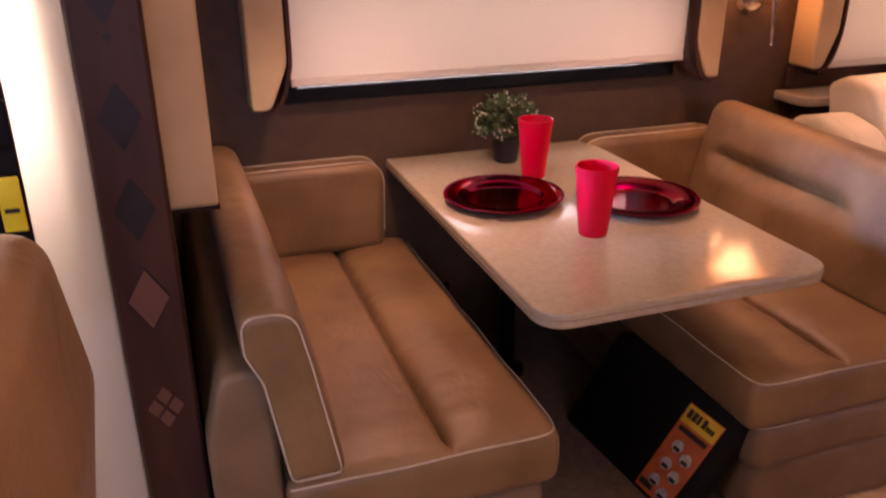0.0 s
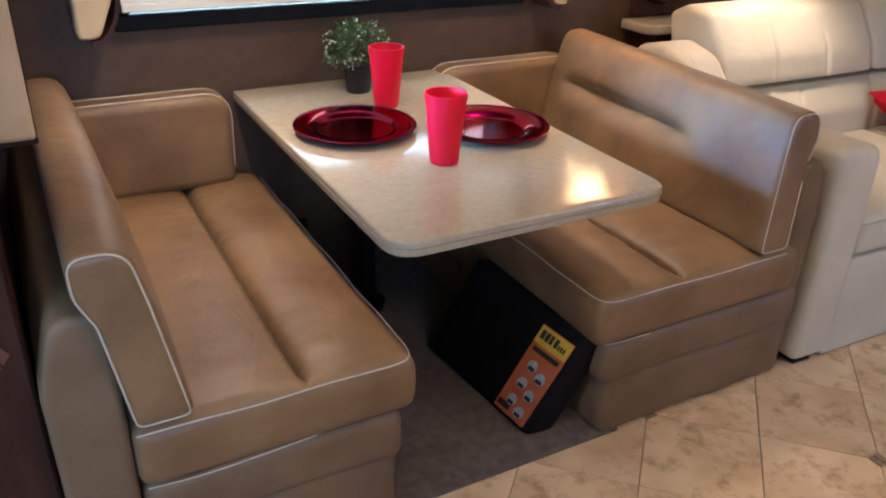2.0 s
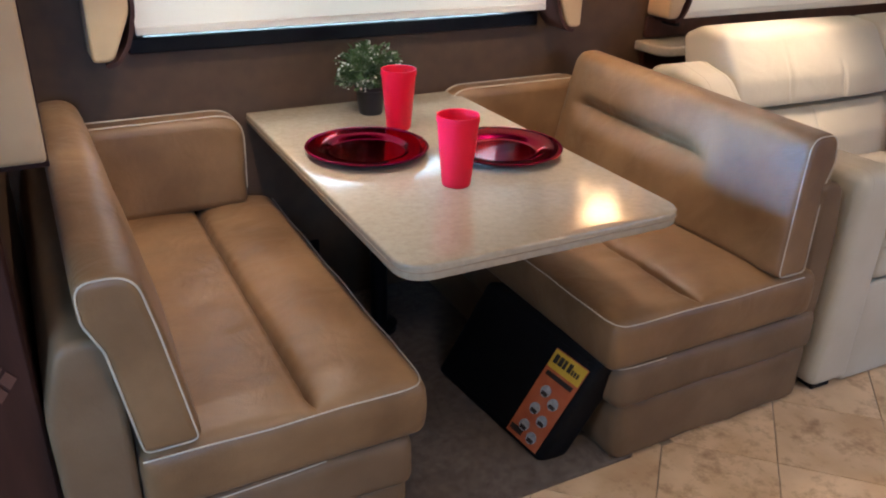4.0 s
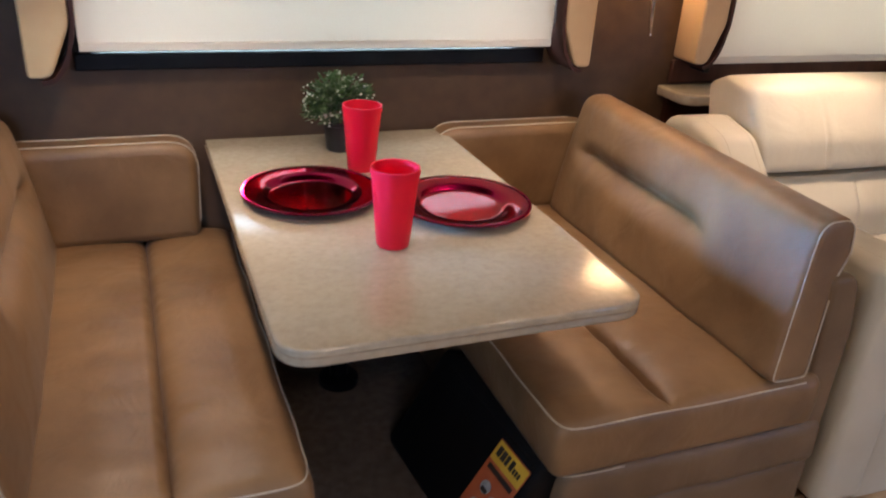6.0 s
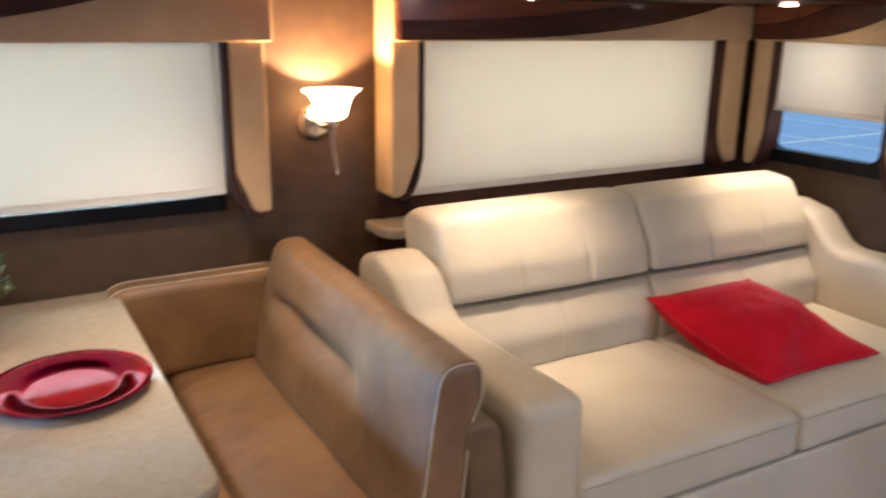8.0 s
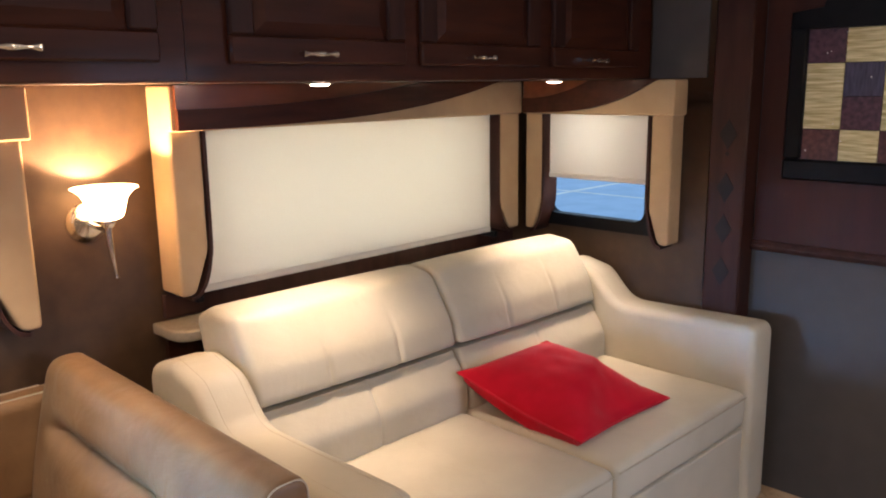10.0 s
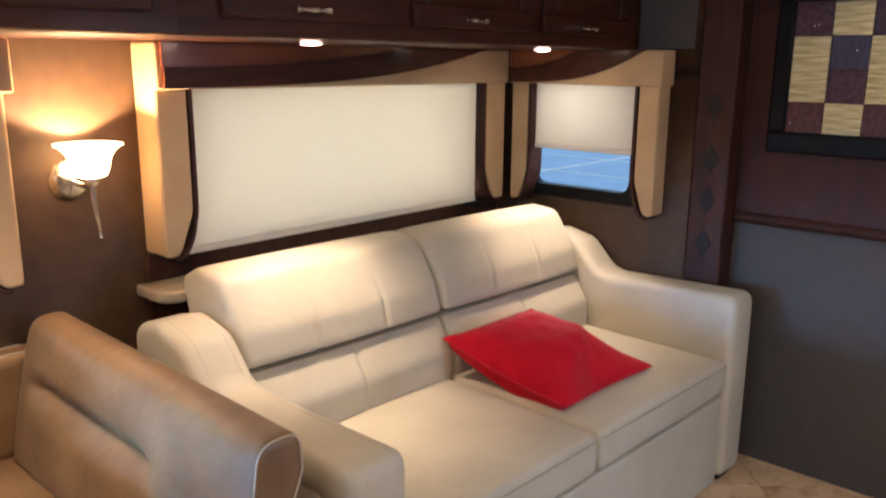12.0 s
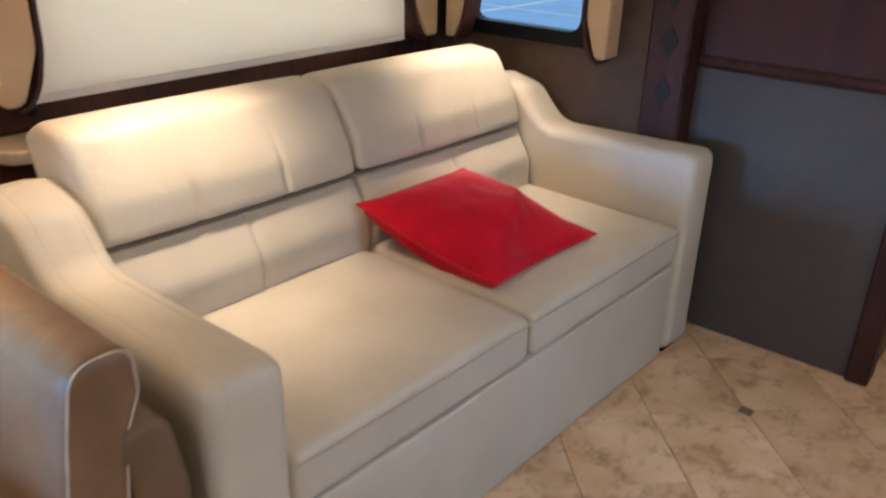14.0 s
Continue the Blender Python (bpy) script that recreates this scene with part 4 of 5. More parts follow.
def plant(x, y, z):
    rnd = random.Random(4)
    ob = thing("potted_plant", (x, y, z), "small artificial plant with tiny white blossoms in a black pot", "plant")
    h = 0.088
    part("pot", lathe([(0, 0), (0.033, 0), (0.036, 0.003), (0.044, 0.074), (0.047, 0.076), (0.048, h), (0.044, h), (0.041, h - 0.012), (0, h - 0.014)], x, y, z, 32), POT, ob)
    stems, leaves, pale, flowers = bmesh.new(), bmesh.new(), bmesh.new(), bmesh.new()
    base = Vector((x, y, z + h - 0.015))

    def leaf(bm, p, d, size):
        side = d.cross(Vector((0.2, 0.3, 1))).normalized() * size * 0.42
        up = side.cross(d).normalized() * size * 0.12
        v = [bm.verts.new(q) for q in (p, p + d * size * 0.5 + side + up, p + d * size, p + d * size * 0.5 - side + up)]
        m = bm.verts.new(p + d * size * 0.5 - up * 0.5)
        for k in range(4):
            bm.faces.new((v[k - 1], v[k], m))

    for k in range(170):
        th, ph = rnd.uniform(0, 2 * math.pi), math.acos(rnd.uniform(-0.12, 1.0))
        d = Vector((math.sin(ph) * math.cos(th), math.sin(ph) * math.sin(th), math.cos(ph)))
        reach = rnd.uniform(0.66, 1.0)
        tip = base + Vector((d.x * 0.112, d.y * 0.112, 0.035 + d.z * 0.120)) * reach
        mid = base.lerp(tip, 0.5) + Vector((0, 0, 0.02))
        q = tube([base + Vector((d.x, d.y, 0)) * 0.015, mid, tip], 0.0011, seg=3)
        me = bpy.data.meshes.new("tmp")
        q.to_mesh(me)
        stems.from_mesh(me)
        q.free()
        bpy.data.meshes.remove(me)
        for j in range(11):
            t = rnd.uniform(0.35, 1.0)
            p = (base.lerp(mid, t * 2) if t < 0.5 else mid.lerp(tip, t * 2 - 1))
            e = (d + Vector([rnd.uniform(-1, 1) for _ in range(3)])).normalized()
            leaf(leaves if rnd.random() < 0.72 else pale, p, e, rnd.uniform(0.013, 0.024))
        if rnd.random() < 0.36:
            for j in range(3):
                c = tip + Vector([rnd.uniform(-0.009, 0.009) for _ in range(3)])
                bmesh.ops.create_icosphere(flowers, subdivisions=1, radius=rnd.uniform(0.0022, 0.0040), matrix=Matrix.Translation(c))
    part("stalk", stems, LEAF, ob)
    tagged(part("leaves", leaves, LEAF, ob, smooth=False), kind="stuff")
    tagged(part("pale_leaves", pale, LEAF_PALE, ob, smooth=False), kind="stuff")
    tagged(part("blossoms", flowers, BLOSSOM, ob), kind="stuff")
    return ob


plant(1.222, 2.43, 0.7255)


# leaning black case with a printed label
def case():
    ob = thing("plastic_case", (1.36, 1.75, 0.012), "black plastic case with an orange label leaning on the bench", "case")
    shear = Matrix(((1, 0, 0, 0), (0, 1, -0.22, 0), (0, 0, 1, 0), (0, 0, 0, 1)))
    lean = Matrix.Translation((1.300, 1.522, 0.014)) @ pose(0, 0, 0, 0, 0, 5) @ pose(0, 0, 0, 0, 21, 0) @ shear
    # local: x thickness, y length, z height
    bm = soft_box(0, 0.10, 0, 0.50, 0.0, 0.345, 0.022, (3, 6, 5))
    bm.transform(lean)
    part("shell", bm, PLASTIC, ob)
    bm = soft_box(-0.006, 0.0, 0.03, 0.44, 0.03, 0.32, 0.003, (2, 2, 2))
    bm.transform(lean)
    part("lid_panel", bm, PLASTIC, ob)
    bm = soft_box(0.03, 0.060, 0.16, 0.32, 0.34, 0.362, 0.008, (2, 4, 2))
    bm.transform(lean)
    part("handle", bm, PLASTIC, ob)
    y0, y1, z0, z1 = 0.018, 0.142, 0.022, 0.302
    bm = box(-0.0085, -0.0062, y0, y1, z0, z1)
    bm.transform(lean)
    label = part("label", bm, ORANGE, ob, "orange printed label with small pictures")

    def strip(name, a, b, c, d, mat, lift=0.0022):
        q = box(-0.0085 - lift, -0.0084, a, b, c, d)
        q.transform(lean)
        part(name, q, mat, label)

    strip("heading", y0 + 0.002, y1 - 0.002, z1 - 0.055, z1 - 0.002, LABEL_YELLOW, 0.0008)
    for a, b in ((0.012, 0.026), (0.030, 0.044), (0.048, 0.058), (0.066, 0.078), (0.082, 0.088), (0.092, 0.098), (0.102, 0.108)):
        strip("heading_letter", y1 - b, y1 - a, z1 - 0.038, z1 - (0.012 if b < 0.08 else 0.024), PRINT_DARK)
    strip("text_bar", y0 + 0.012, y1 - 0.012, z1 - 0.078, z1 - 0.064, PRINT_DARK, 0.001)
    for r in range(3):
        for c in range(2):
            yy, zz = y1 - 0.045 - c * 0.043, z1 - 0.118 - r * 0.058 - c * 0.018
            q = lathe([(0, 0.001), (0.018, 0.001), (0.018, 0.0), (0, 0.0)], 0, 0, 0, 16)
            q.transform(lean @ Matrix.Translation((-0.0086, yy, zz)) @ pose(0, 0, 0, 0, -90, 0))
            part("picture", q, PRINT_GREY, label)
            strip("picture_dark", yy - 0.012, yy + 0.010, zz - 0.013, zz - 0.002, PRINT_DARK)
    strip("caption", y0 + 0.070, y0 + 0.118, z0 + 0.012, z0 + 0.03, PRINT_DARK, 0.001)
    return ob


case()
vent = thing("floor_vent", (1.0, NORTH, 0.2), "small black vent low on the wall under the table", "vent")
part("plate", box(0.98, 1.09, NORTH - 0.012, NORTH - 0.001, 0.15, 0.25, 0.004), BLACK, vent)


# ---- sofa ----
def sofa():
    x0, x1, yf, div = 2.218, 4.080, 1.385, 3.125
    ob = thing("sofa", ((x0 + x1) / 2, 2.0, 0), "cream leather two-seat sofa bed with padded arms", "sofa")
    arm = 0.155
    ia, ib = x0 + arm, x1 - arm
    # arms: side outline in (y, z)
    pts = [(yf, 0.03, 0.04), (2.33, 0.03, 0.04), (2.33, 0.80, 0.06), (2.19, 0.838, 0.05), (2.06, 0.81, 0.10), (1.95, 0.695, 0.12), (1.80, 0.700, 0.2), (yf + 0.004, 0.716, 0.045)]
    prof = round_poly(pts, 0.03, 8)
    for a, b, side in ((x0, ia, -1), (ib, x1, 1)):
        part("arm", slab(prof, lambda u, v, w: Vector((w, u, v)), a, b, 0.03, steps=3), CREAM, ob)
        for w in (a + 0.034, b - 0.034):
            seam = [Vector((w, p.x, p.y)) for p in inset(prof, 0.0005) if p.y > 0.1 and p.x < 2.3]
            part("arm_seam", tube(seam, 0.0012, seg=5), STITCH, ob, "stitched seam")
        part("foot", box(a + 0.04, b - 0.04, yf + 0.03, yf + 0.09, 0.0, 0.035, 0.004), BLACK, ob, "black plastic foot")
        part("foot", box(a + 0.04, b - 0.04, 2.38, 2.44, 0.0, 0.035, 0.004), BLACK, ob, "black plastic foot")
    # front panel and inner body
    part("front_panel", soft_box(ia - 0.002, ib + 0.002, yf + 0.024, yf + 0.079, 0.008, 0.346, 0.010, (20, 1, 8), lambda x, y, z: (x, y - 0.005 * noise.noise(Vector((x * 3, 0, z * 6))) , z)), CREAM, ob)
    part("body", box(ia - 0.01, ib + 0.01, yf + 0.08, 2.46, 0.03, 0.375), STITCH, ob)
    # seat cushions
    for a, b in ((ia + 0.002, div - 0.002), (div + 0.002, ib - 0.002)):
        def seat(x, y, z, a=a, b=b):
            k = clamp((z - 0.43) / 0.05)
            u, v = (x - a) / (b - a), (y - yf) / 0.62
            dome = 0.016 * math.sin(math.pi * clamp(u)) ** 0.6 * math.sin(math.pi * clamp(v * 0.93 + 0.05)) ** 0.7
            wob = 0.003 * noise.noise(Vector((x * 4, y * 4, 0)))
            line = -0.0035 * bump_at(z, 0.462, 0.004) if y < yf + 0.04 else 0
            return x, y - line + (0.004 * noise.noise(Vector((x * 4, z * 5, 3))) if y < yf + 0.05 else 0), z + k * (dome + wob)
        cushion = part("seat_cushion", soft_box(a, b, yf + 0.012, 2.06, 0.357, 0.486, 0.030, (24, 20, 6), seat), CREAM, ob)
        part("seam", tube([(a + 0.012, yf + 0.0125, 0.468), (a + (b - a) * 0.5, yf + 0.008, 0.470), (b - 0.012, yf + 0.0125, 0.468)], 0.003, seg=5), STITCH, cushion, "stitched seam")
    # back: lower rolls and upper pillows
    for a, b, sgn in ((ia + 0.004, div + 0.015, -1), (div + 0.019, ib - 0.004, 1)):
        low = resample(round_poly([(1.985, 0.46, 0.03), (2.30, 0.46, 0.03), (2.36, 0.682, 0.03), (2.050, 0.680, 0.012), (1.985, 0.58, 0.08)], 0.03, 6), 70)

        def puff(x, y, z, a=a, b=b):
            u = clamp((x - a) / (b - a))
            fr = clamp((2.16 - y) / 0.12)
            d = sum(bump_at(x, a + (b - a) * q, 0.008) for q in (0.5,))
            return x, y + fr * (0.008 * d - 0.012 * math.sin(math.pi * u) ** 0.5), z
        part("back_roll", slab(low, lambda u, v, w: Vector((w, u, v)), a, b, 0.02, puff, 110), CREAM, ob)
        up = resample(round_poly([(2.036, 0.697, 0.014), (2.30, 0.70, 0.03), (2.35, 0.90, 0.03), (2.27, 0.940, 0.06), (2.155, 0.928, 0.06), (2.060, 0.790, 0.12)], 0.03, 7), 80)

        def puff2(x, y, z, a=a, b=b):
            u = clamp((x - a) / (b - a))
            fr = clamp((2.34 - y) / 0.15)
            d = bump_at(x, a + (b - a) * 0.33, 0.009) + bump_at(x, a + (b - a) * 0.67, 0.009)
            k = 0.010 * d * bump_at(z, 0.75, 0.075)
            return x, y + fr * (k - 0.014 * math.sin(math.pi * u) ** 0.5), z + 0.006 * math.sin(math.pi * u) ** 0.5 * clamp((z - 0.8) / 0.1)
        lo = a
        hi = b
        part("back_pillow", slab(up, lambda u, v, w: Vector((w, u, v)), lo, hi, 0.025, puff2, 130), CREAM, ob)
    # it stands a little askew to the wall
    ob.rotation_euler[2] = -0.036
    ob.location.x += 0.018
    return ob


sofa()

ledge = thing("wall_shelf", (3.25, 2.5, 0.80), "cream solid-surface shelf with a rounded corner behind the sofa", "shelf")
prof = round_poly([(2.385, 2.598, 0.004), (2.385, 2.43, 0.07), (4.125, 2.43, 0.004), (4.125, 2.598, 0.004)], 0.01, 8)
part("top", slab(prof, lambda u, v, w: Vector((u, v, w)), 0.802, 0.838, 0.008), STONE, ledge)
part("backing", box(2.42, 4.12, 2.575, 2.597, 0.03, 0.801), CHERRY, ledge)


for cx in (2.84, 3.63):
    clip = thing("shelf_clip", (cx, 2.55, 0.838), "small black clip lying on the shelf under the window", "clip", "black clips")
    part("body", soft_box(cx - 0.032, cx + 0.032, 2.54, 2.556, 0.838, 0.850, 0.004, (3, 2, 2)), BLACK, clip)
    part("knob", lathe([(0.006, 0.0), (0.006, 0.006), (0, 0.007)], cx + 0.015, 2.547, 0.849, 12), BLACK, clip)
for cx in (2.500, 3.905):
    catch = thing("blind_catch", (cx, 2.53, 0.91), "small dark catch at the foot of the window surround", "catch", "blind catches")
    part("plate", soft_box(cx - 0.012, cx + 0.012, 2.50, 2.578, 0.897, 0.922, 0.004, (2, 2, 2)), BLACK, catch)


def pillow():
    """A square pillow lying on the seat."""
    c = [Vector(p) for p in ((3.10, 1.985, 0.632), (3.548, 1.962, 0.632), (3.622, 1.512, 0.515), (3.145, 1.535, 0.515))]
    mid = sum(c, Vector()) / 4
    nrm = (c[2] - c[0]).cross(c[1] - c[3]).normalized()
    if nrm.z < 0:
        nrm = -nrm
    bm, n, sides = bmesh.new(), 28, []
    for sgn in (1, -1):
        rows = []
        for i in range(n + 1):
            row = []
            for j in range(n + 1):
                u, v = i / n, j / n
                uu = u + 0.105 * (0.5 - u) * math.sin(math.pi * v) * (abs(u - 0.5) * 2)
                vv = v + 0.105 * (0.5 - v) * math.sin(math.pi * u) * (abs(v - 0.5) * 2)
                p = c[0].lerp(c[1], uu).lerp(c[3].lerp(c[2], uu), vv)
                p.z -= 0.028 * (1 - u) ** 2 * math.sin(math.pi * v) + 0.014 * v ** 2 * math.sin(math.pi * u)
                h = (math.sin(math.pi * u) * math.sin(math.pi * v)) ** (0.5 if sgn > 0 else 0.28)
                t = (0.098 if sgn > 0 else 0.094) * h
                crease = 0.011 * noise.noise(Vector((u * 4, v * 4, sgn))) * h + 0.004 * noise.noise(Vector((u * 11, v * 11, sgn))) * h + 0.008 * bump_at(u + v, 1.05, 0.05) * clamp((v - 0.55) / 0.3) * h
                fold = v + 0.62 * u - 1.02
                if sgn > 0:
                    t = t * (1 - 0.46 * clamp(fold / 0.50) ** 0.9) + 0.008 * bump_at(fold, -0.02, 0.05) * h - 0.024 * bump_at(u, 0.48, 0.22) * bump_at(v, 0.86, 0.15)
                row.append(bm.verts.new(p + nrm * sgn * (t - crease)))
            rows.append(row)
        for i in range(n):
            for j in range(n):
                bm.faces.new((rows[i][j], rows[i + 1][j], rows[i + 1][j + 1], rows[i][j + 1]))
        sides.append(rows)
    bmesh.ops.remove_doubles(bm, verts=bm.verts, dist=0.0005)
    rim = [sides[0][i][0] for i in range(n)]
    ob = thing("throw_pillow", (mid.x, mid.y, mid.z - 0.06), "bright red square throw pillow lying on the cream sofa", "pillow")
    part("cover", bm, RED_CLOTH, ob)
    loop = []
    for k in range(4):
        a, b = c[k], c[(k + 1) % 4]
        for q in range(10):
            t = q / 10
            p = a.lerp(b, t)
            p = p + (mid - p) * 0.094 * math.sin(math.pi * t)
            p.z -= (0, 0, 0.014, 0.028)[k] * math.sin(math.pi * t)
            loop.append(p)
    part("edge_seam", tube(loop, 0.004, True, 5), RED_CLOTH, ob)
    return ob


pillow()


# ---- art panel ----
def art():
    ob = thing("art_panel", (4.20, 1.17, 1.2), "framed art glass panel of gold and purple squares", "picture")
    F = 4.2145
    y0, y1, z0, z1 = 0.93, 1.415, 1.200, 1.770
    bm = bmesh.new()
    w = 0.058
    for q in ((y0, y1, z0, z0 + w + 0.015), (y0, y0 + w, z0 + w + 0.015, z1), (y1 - w, y1, z0 + w + 0.015, z1)):
        add_box(bm, F - 0.030, F, q[0], q[1], q[2], q[3], 0.008)
    part("frame", bm, BLACK, ob)
    mid = (y0 + y1) / 2
    arch = [Vector((y0, z1 - w))] + [Vector((y1, z1 - w)), Vector((y1, z1)), Vector((y1 - 0.10, z1 + 0.012))]
    arch += [Vector((mid + 0.14 * math.cos(a), z1 + 0.012 + 0.070 * math.sin(a))) for a in [math.pi * k / 12 for k in range(13)]]
    arch += [Vector((y0 + 0.10, z1 + 0.012)), Vector((y0, z1))]
    part("arched_top", slab(arch, lambda u, v, q: Vector((q, u, v)), F - 0.030, F, 0.004), BLACK, ob)
    cols = (y1 - w + 0.002, 1.236, 1.112, y0 + w - 0.002)
    rows = (z0 + w + 0.013, 1.378, 1.60, z1 - w + 0.002)
    mats = ((ART_RED, ART_GOLD, ART_PURPLE), (ART_GOLD, ART_BLUE, ART_GOLD), (ART_RED, ART_GOLD, ART_PURPLE))
    part("backing", box(F - 0.006, F - 0.001, cols[3], cols[0], rows[0], rows[3]), BLACK, ob)
    for c in range(3):
        for r in range(3):
            a, b = cols[c + 1] + 0.001, cols[c] - 0.001
            z2, z3 = rows[r] + 0.001, rows[r + 1] - 0.001
            if c == 1 and r == 1:
                m = (z2 + z3) / 2
                part("glass_square", box(F - 0.012, F - 0.0062, a, b, z2, m - 0.001, 0.001), ART_PURPLE, ob)
                part("glass_square", box(F - 0.012, F - 0.0062, a, b, m + 0.001, z3, 0.001), ART_BLUE, ob)
            else:
                part("glass_square", box(F - 0.012, F - 0.0062, a, b, z2, z3, 0.001), mats[c][r], ob)
    return ob


art()


# ---- driver's seat and belt by the cab ----
def captain_seat():
    SX = -0.006
    ob = thing("driver_seat", (-0.25, 0.72, 0), "tan leather driver seat with a tall padded backrest", "seat")
    part("pedestal", lathe([(0.20, 0.0), (0.20, 0.03), (0.09, 0.06), (0.09, 0.30), (0.16, 0.32), (0, 0.32)], -0.30, 0.72, 0, 24), BLACK, ob)
    part("seat", soft_box(-0.62, -0.04, 0.48, 0.96, 0.32, 0.50, 0.06, (8, 8, 3)), TAN, ob)
    prof = round_poly([(-0.09, 0.46, 0.04), (0.05, 0.46, 0.04), (0.140, 1.06, 0.10), (0.120, 1.205, 0.06), (0.04, 1.205, 0.06), (-0.02, 1.08, 0.1)], 0.04, 8)
    part("backrest", slab(prof, lambda u, v, w: Vector((u + SX, w, v)), 0.50, 0.93, 0.04, steps=8), TAN, ob)
    arm = part("armrest", soft_box(0.055 + SX, 0.150 + SX, 0.545, 0.625, 0.70, 1.130, 0.030, (4, 4, 8)), TAN, ob, "raised tan armrest")
    loop = round_poly([(0.058, 0.705, 0.03), (0.147, 0.705, 0.03), (0.147, 1.128, 0.032), (0.058, 1.128, 0.032)], 0.03, 6)
    part("armrest_piping", tube([(p.x + SX, 0.556, p.y) for p in loop], 0.0025, True), PIPING, arm, "cream piping")
    part("armrest_hinge", box(0.08, 0.12, 0.50, 0.60, 0.66, 0.71, 0.004), BLACK, ob)
    return ob


captain_seat()
belt = thing("seat_belt", (-0.035, 1.47, 1.0), "black seat belt with a yellow tag hanging by the curtain", "seat belt")
bm = bmesh.new()
web = path([(-0.03, 1.470, 2.0), (-0.034, 1.468, 1.6), (-0.030, 1.466, 1.35), (-0.024, 1.462, 1.2), (-0.026, 1.462, 0.86)], 6)
rows = [[bm.verts.new(p + Vector((dx, dy, 0))) for dx, dy in ((-0.040, 0.0), (0.036, 0.0), (0.036, 0.006), (-0.040, 0.006))] for p in web]
for a, b in zip(rows, rows[1:]):
    for k in range(4):
        bm.faces.new((a[k - 1], a[k], b[k], b[k - 1]))
part("webbing", bm, PLASTIC, belt)
part("latch_plate", soft_box(-0.070, 0.014, 1.446, 1.461, 1.14, 1.21, 0.006, (2, 2, 2)), PLASTIC, belt)
part("buckle", soft_box(-0.052, -0.026, 1.438, 1.460, 1.03, 1.10, 0.006, (2, 2, 2)), CHROME, belt, "grey metal buckle")
part("tag", soft_box(-0.022, 0.010, 1.442, 1.446, 1.015, 1.10, 0.002, (2, 1, 2)), YELLOW, belt, "yellow paper tag")
part("tag_print", box(-0.016, 0.004, 1.4405, 1.4418, 1.045, 1.052), PRINT_DARK, belt)


# ---- floor: tiles laid diagonally, with small inserts, and the carpet of the slide-out ----
floor = structure("floor", box(FRONT_X, REAR_X, SOUTH, NORTH + 0.05, -0.06, -0.004), GROUT, "diagonal travertine tile floor with beige grout", "floor")
ORIGIN[floor] = Vector((0, 0, 0))
structure("carpet", box(WEST_X, 1.56, 1.445, NORTH, -0.003, 0.012, 0.004), CARPET, "brown carpet under the dinette table", "carpet")

STEP = 0.4275
XMIN, XMAX, YMIN, YMAX = -0.75, 5.0, -0.6, 1.50


def clip_poly(poly, axis, limit, keep_less):
    out = []
    for i in range(len(poly)):
        a, b = poly[i - 1], poly[i]
        ia = (a[axis] <= limit) == keep_less
        ib = (b[axis] <= limit) == keep_less
        if ia != ib:
            t = (limit - a[axis]) / (b[axis] - a[axis])
            out.append(a + (b - a) * t)
        if ib:
            out.append(b)
    return out


def tile_mesh(poly, name="tile"):
    """A flat tile with a worn edge, from an outline about its own centre."""
    bm = bmesh.new()
    c = sum(poly, Vector((0, 0))) / len(poly)
    low = [bm.verts.new((p.x, p.y, -0.005)) for p in poly]
    mid = [bm.verts.new((p.x, p.y, -0.0012)) for p in poly]
    top = [bm.verts.new((*(p + (c - p).normalized() * 0.0022), 0.0)) for p in poly]
    for a, b in ((low, mid), (mid, top)):
        for i in range(len(poly)):
            bm.faces.new((a[i - 1], a[i], b[i], b[i - 1]))
    bm.faces.new(top)
    me = bpy.data.meshes.new(name)
    bm.to_mesh(me)
    bm.free()
    return me


J = 0.0014  # half a joint
full, shared = STEP / 2 - J * 1.414, {}
cut = 0.0205


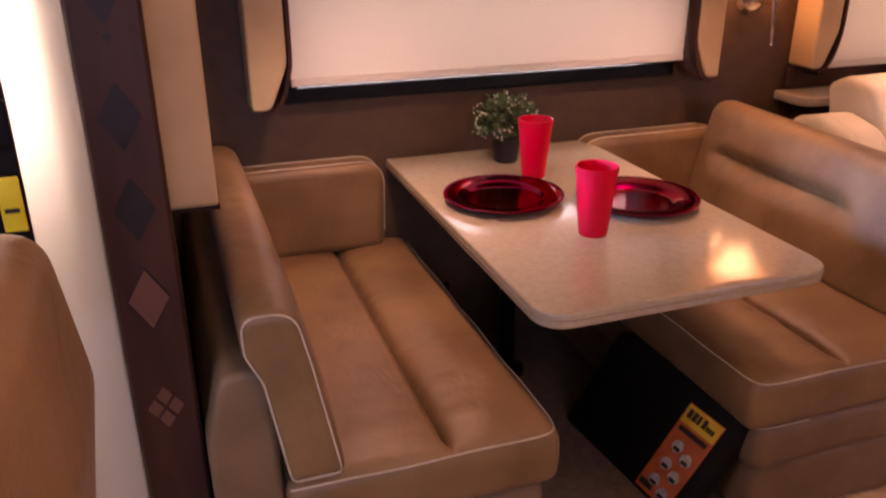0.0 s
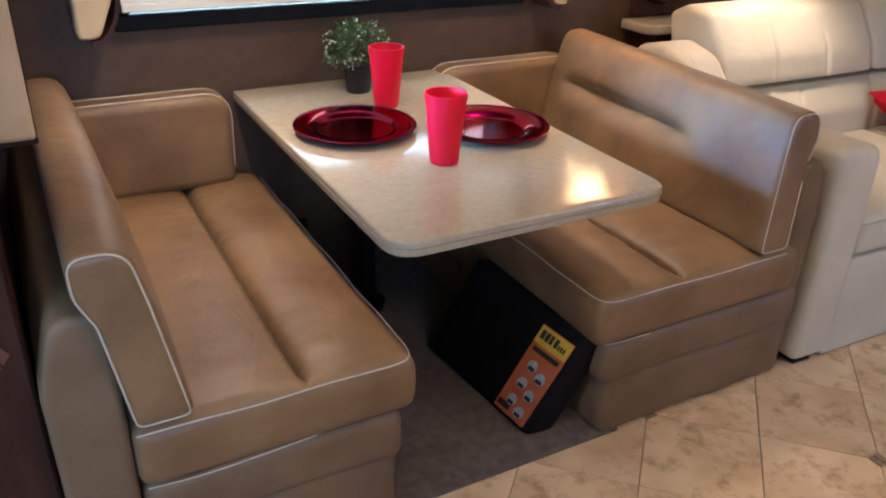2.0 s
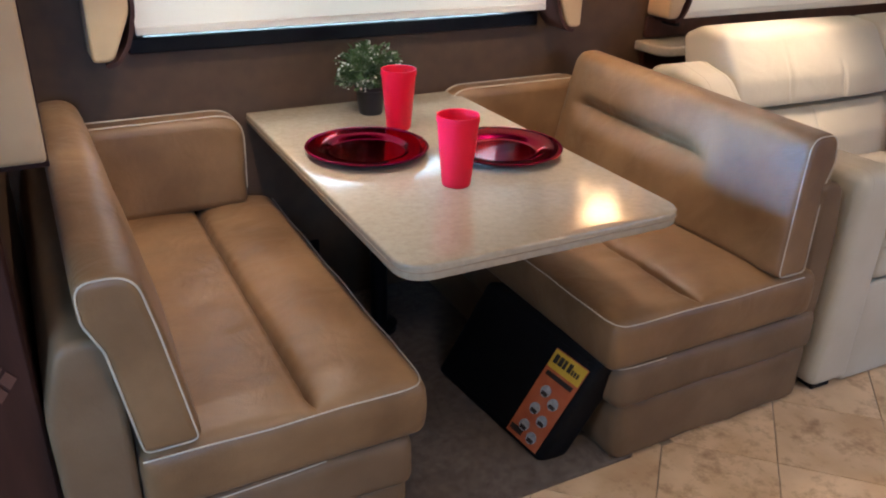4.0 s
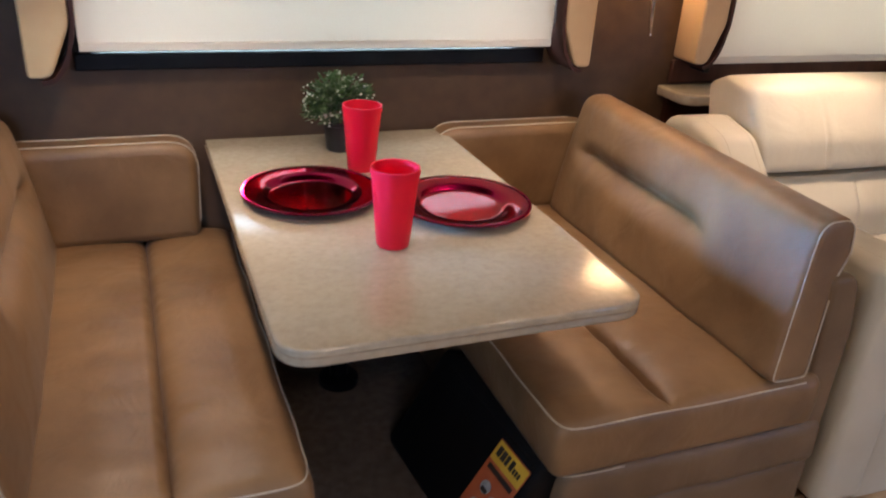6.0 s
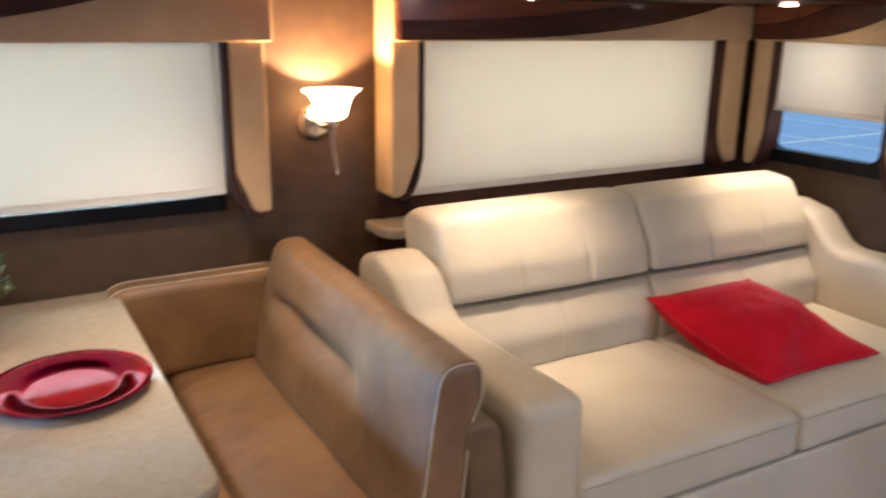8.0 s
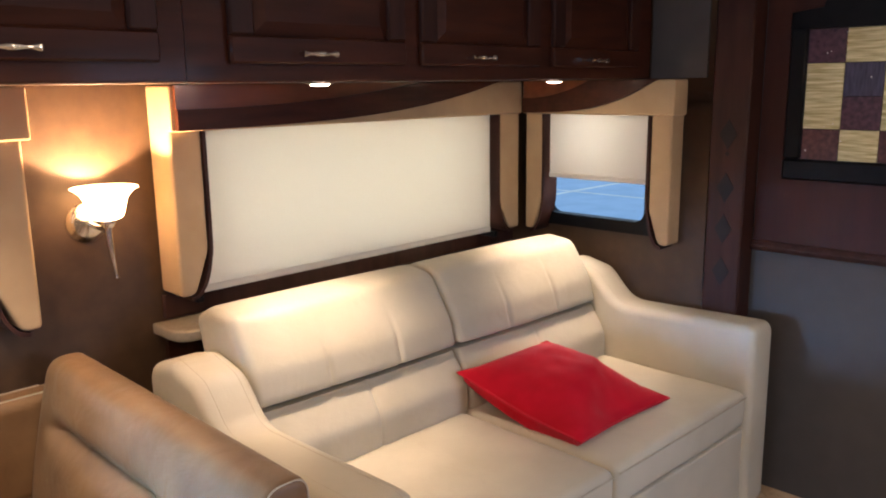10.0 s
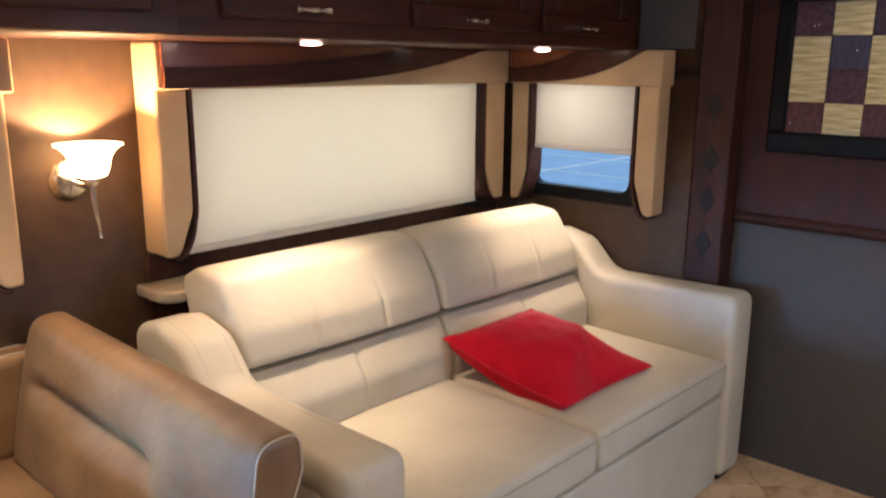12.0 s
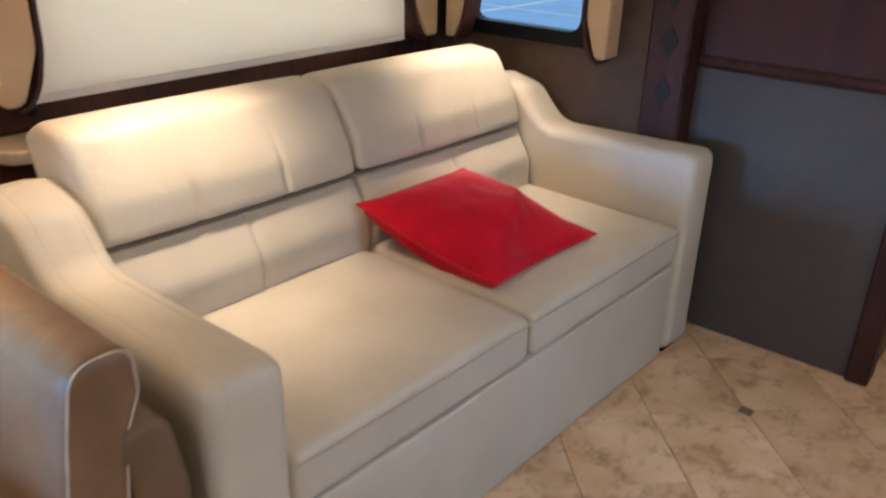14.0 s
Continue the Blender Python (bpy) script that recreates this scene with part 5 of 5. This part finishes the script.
def lay(me, mat, x, y, name):
    if not me.materials:
        me.materials.append(mat)
    ob = new(name, me)
    ob.location = (x, y, 0)
    ob.parent = floor
    return ob


for i in range(-12, 16):
    for j in range(-16, 12):
        # joints run where x + y = 3.152 + STEP * i and y - x = -1.07 + STEP * j
        s, d = 3.152 + STEP * (i + 0.5), -1.07 + STEP * (j + 0.5)
        x, y = (s - d) / 2, (s + d) / 2
        if not (FRONT_X - 0.3 < x < REAR_X + 0.3 and SOUTH - 0.3 < y < 1.75):
            continue
        corners = [(full, 0, i + 1, j), (0, full, i + 1, j + 1), (-full, 0, i, j + 1), (0, -full, i, j)]
        poly = []
        for cx, cy, ci, cj in corners:
            p = Vector((cx, cy))
            if ci % 2 == 0 and cj % 2 == 0:
                t = Vector((-cy, cx)).normalized()
                q = p - p.normalized() * cut
                poly += [q - t * cut, q + t * cut]
            else:
                poly.append(p)
        inside = XMIN < x < XMAX and YMIN < y
        edge = y + full > YMAX or x - full < FRONT_X or x + full > REAR_X or y - full < SOUTH
        if edge:
            for axis, limit, less in ((0, FRONT_X - x, False), (0, REAR_X - x, True), (1, SOUTH - y, False), (1, YMAX - y, True)):
                poly = clip_poly(poly, axis, limit, less) if len(poly) > 2 else poly
            poly = [p for k, p in enumerate(poly) if (p - poly[k - 1]).length > 0.004]
            if len(poly) < 3:
                continue
            lay(tile_mesh(poly), TILE, x, y, "tile")
        else:
            key = (i % 2, j % 2)
            if key not in shared:
                shared[key] = tile_mesh(poly)
            lay(shared[key], TILE, x, y, "tile")
insert = tile_mesh([Vector(p) for p in ((0.008, -0.008), (0.008, 0.008), (-0.008, 0.008), (-0.008, -0.008))], "insert")
for i in range(-12, 16, 2):
    for j in range(-16, 12, 2):
        s, d = 3.152 + STEP * i, -1.07 + STEP * j
        x, y = (s - d) / 2, (s + d) / 2
        if -0.6 < x < 5.0 and -0.4 < y < 1.40:
            for dx in (-0.0098, 0.0098):
                for dy in (-0.0098, 0.0098):
                    lay(insert, DARKTILE if abs(dx + dy) < 0.001 else MIDTILE, x + dx, y + dy, "insert")
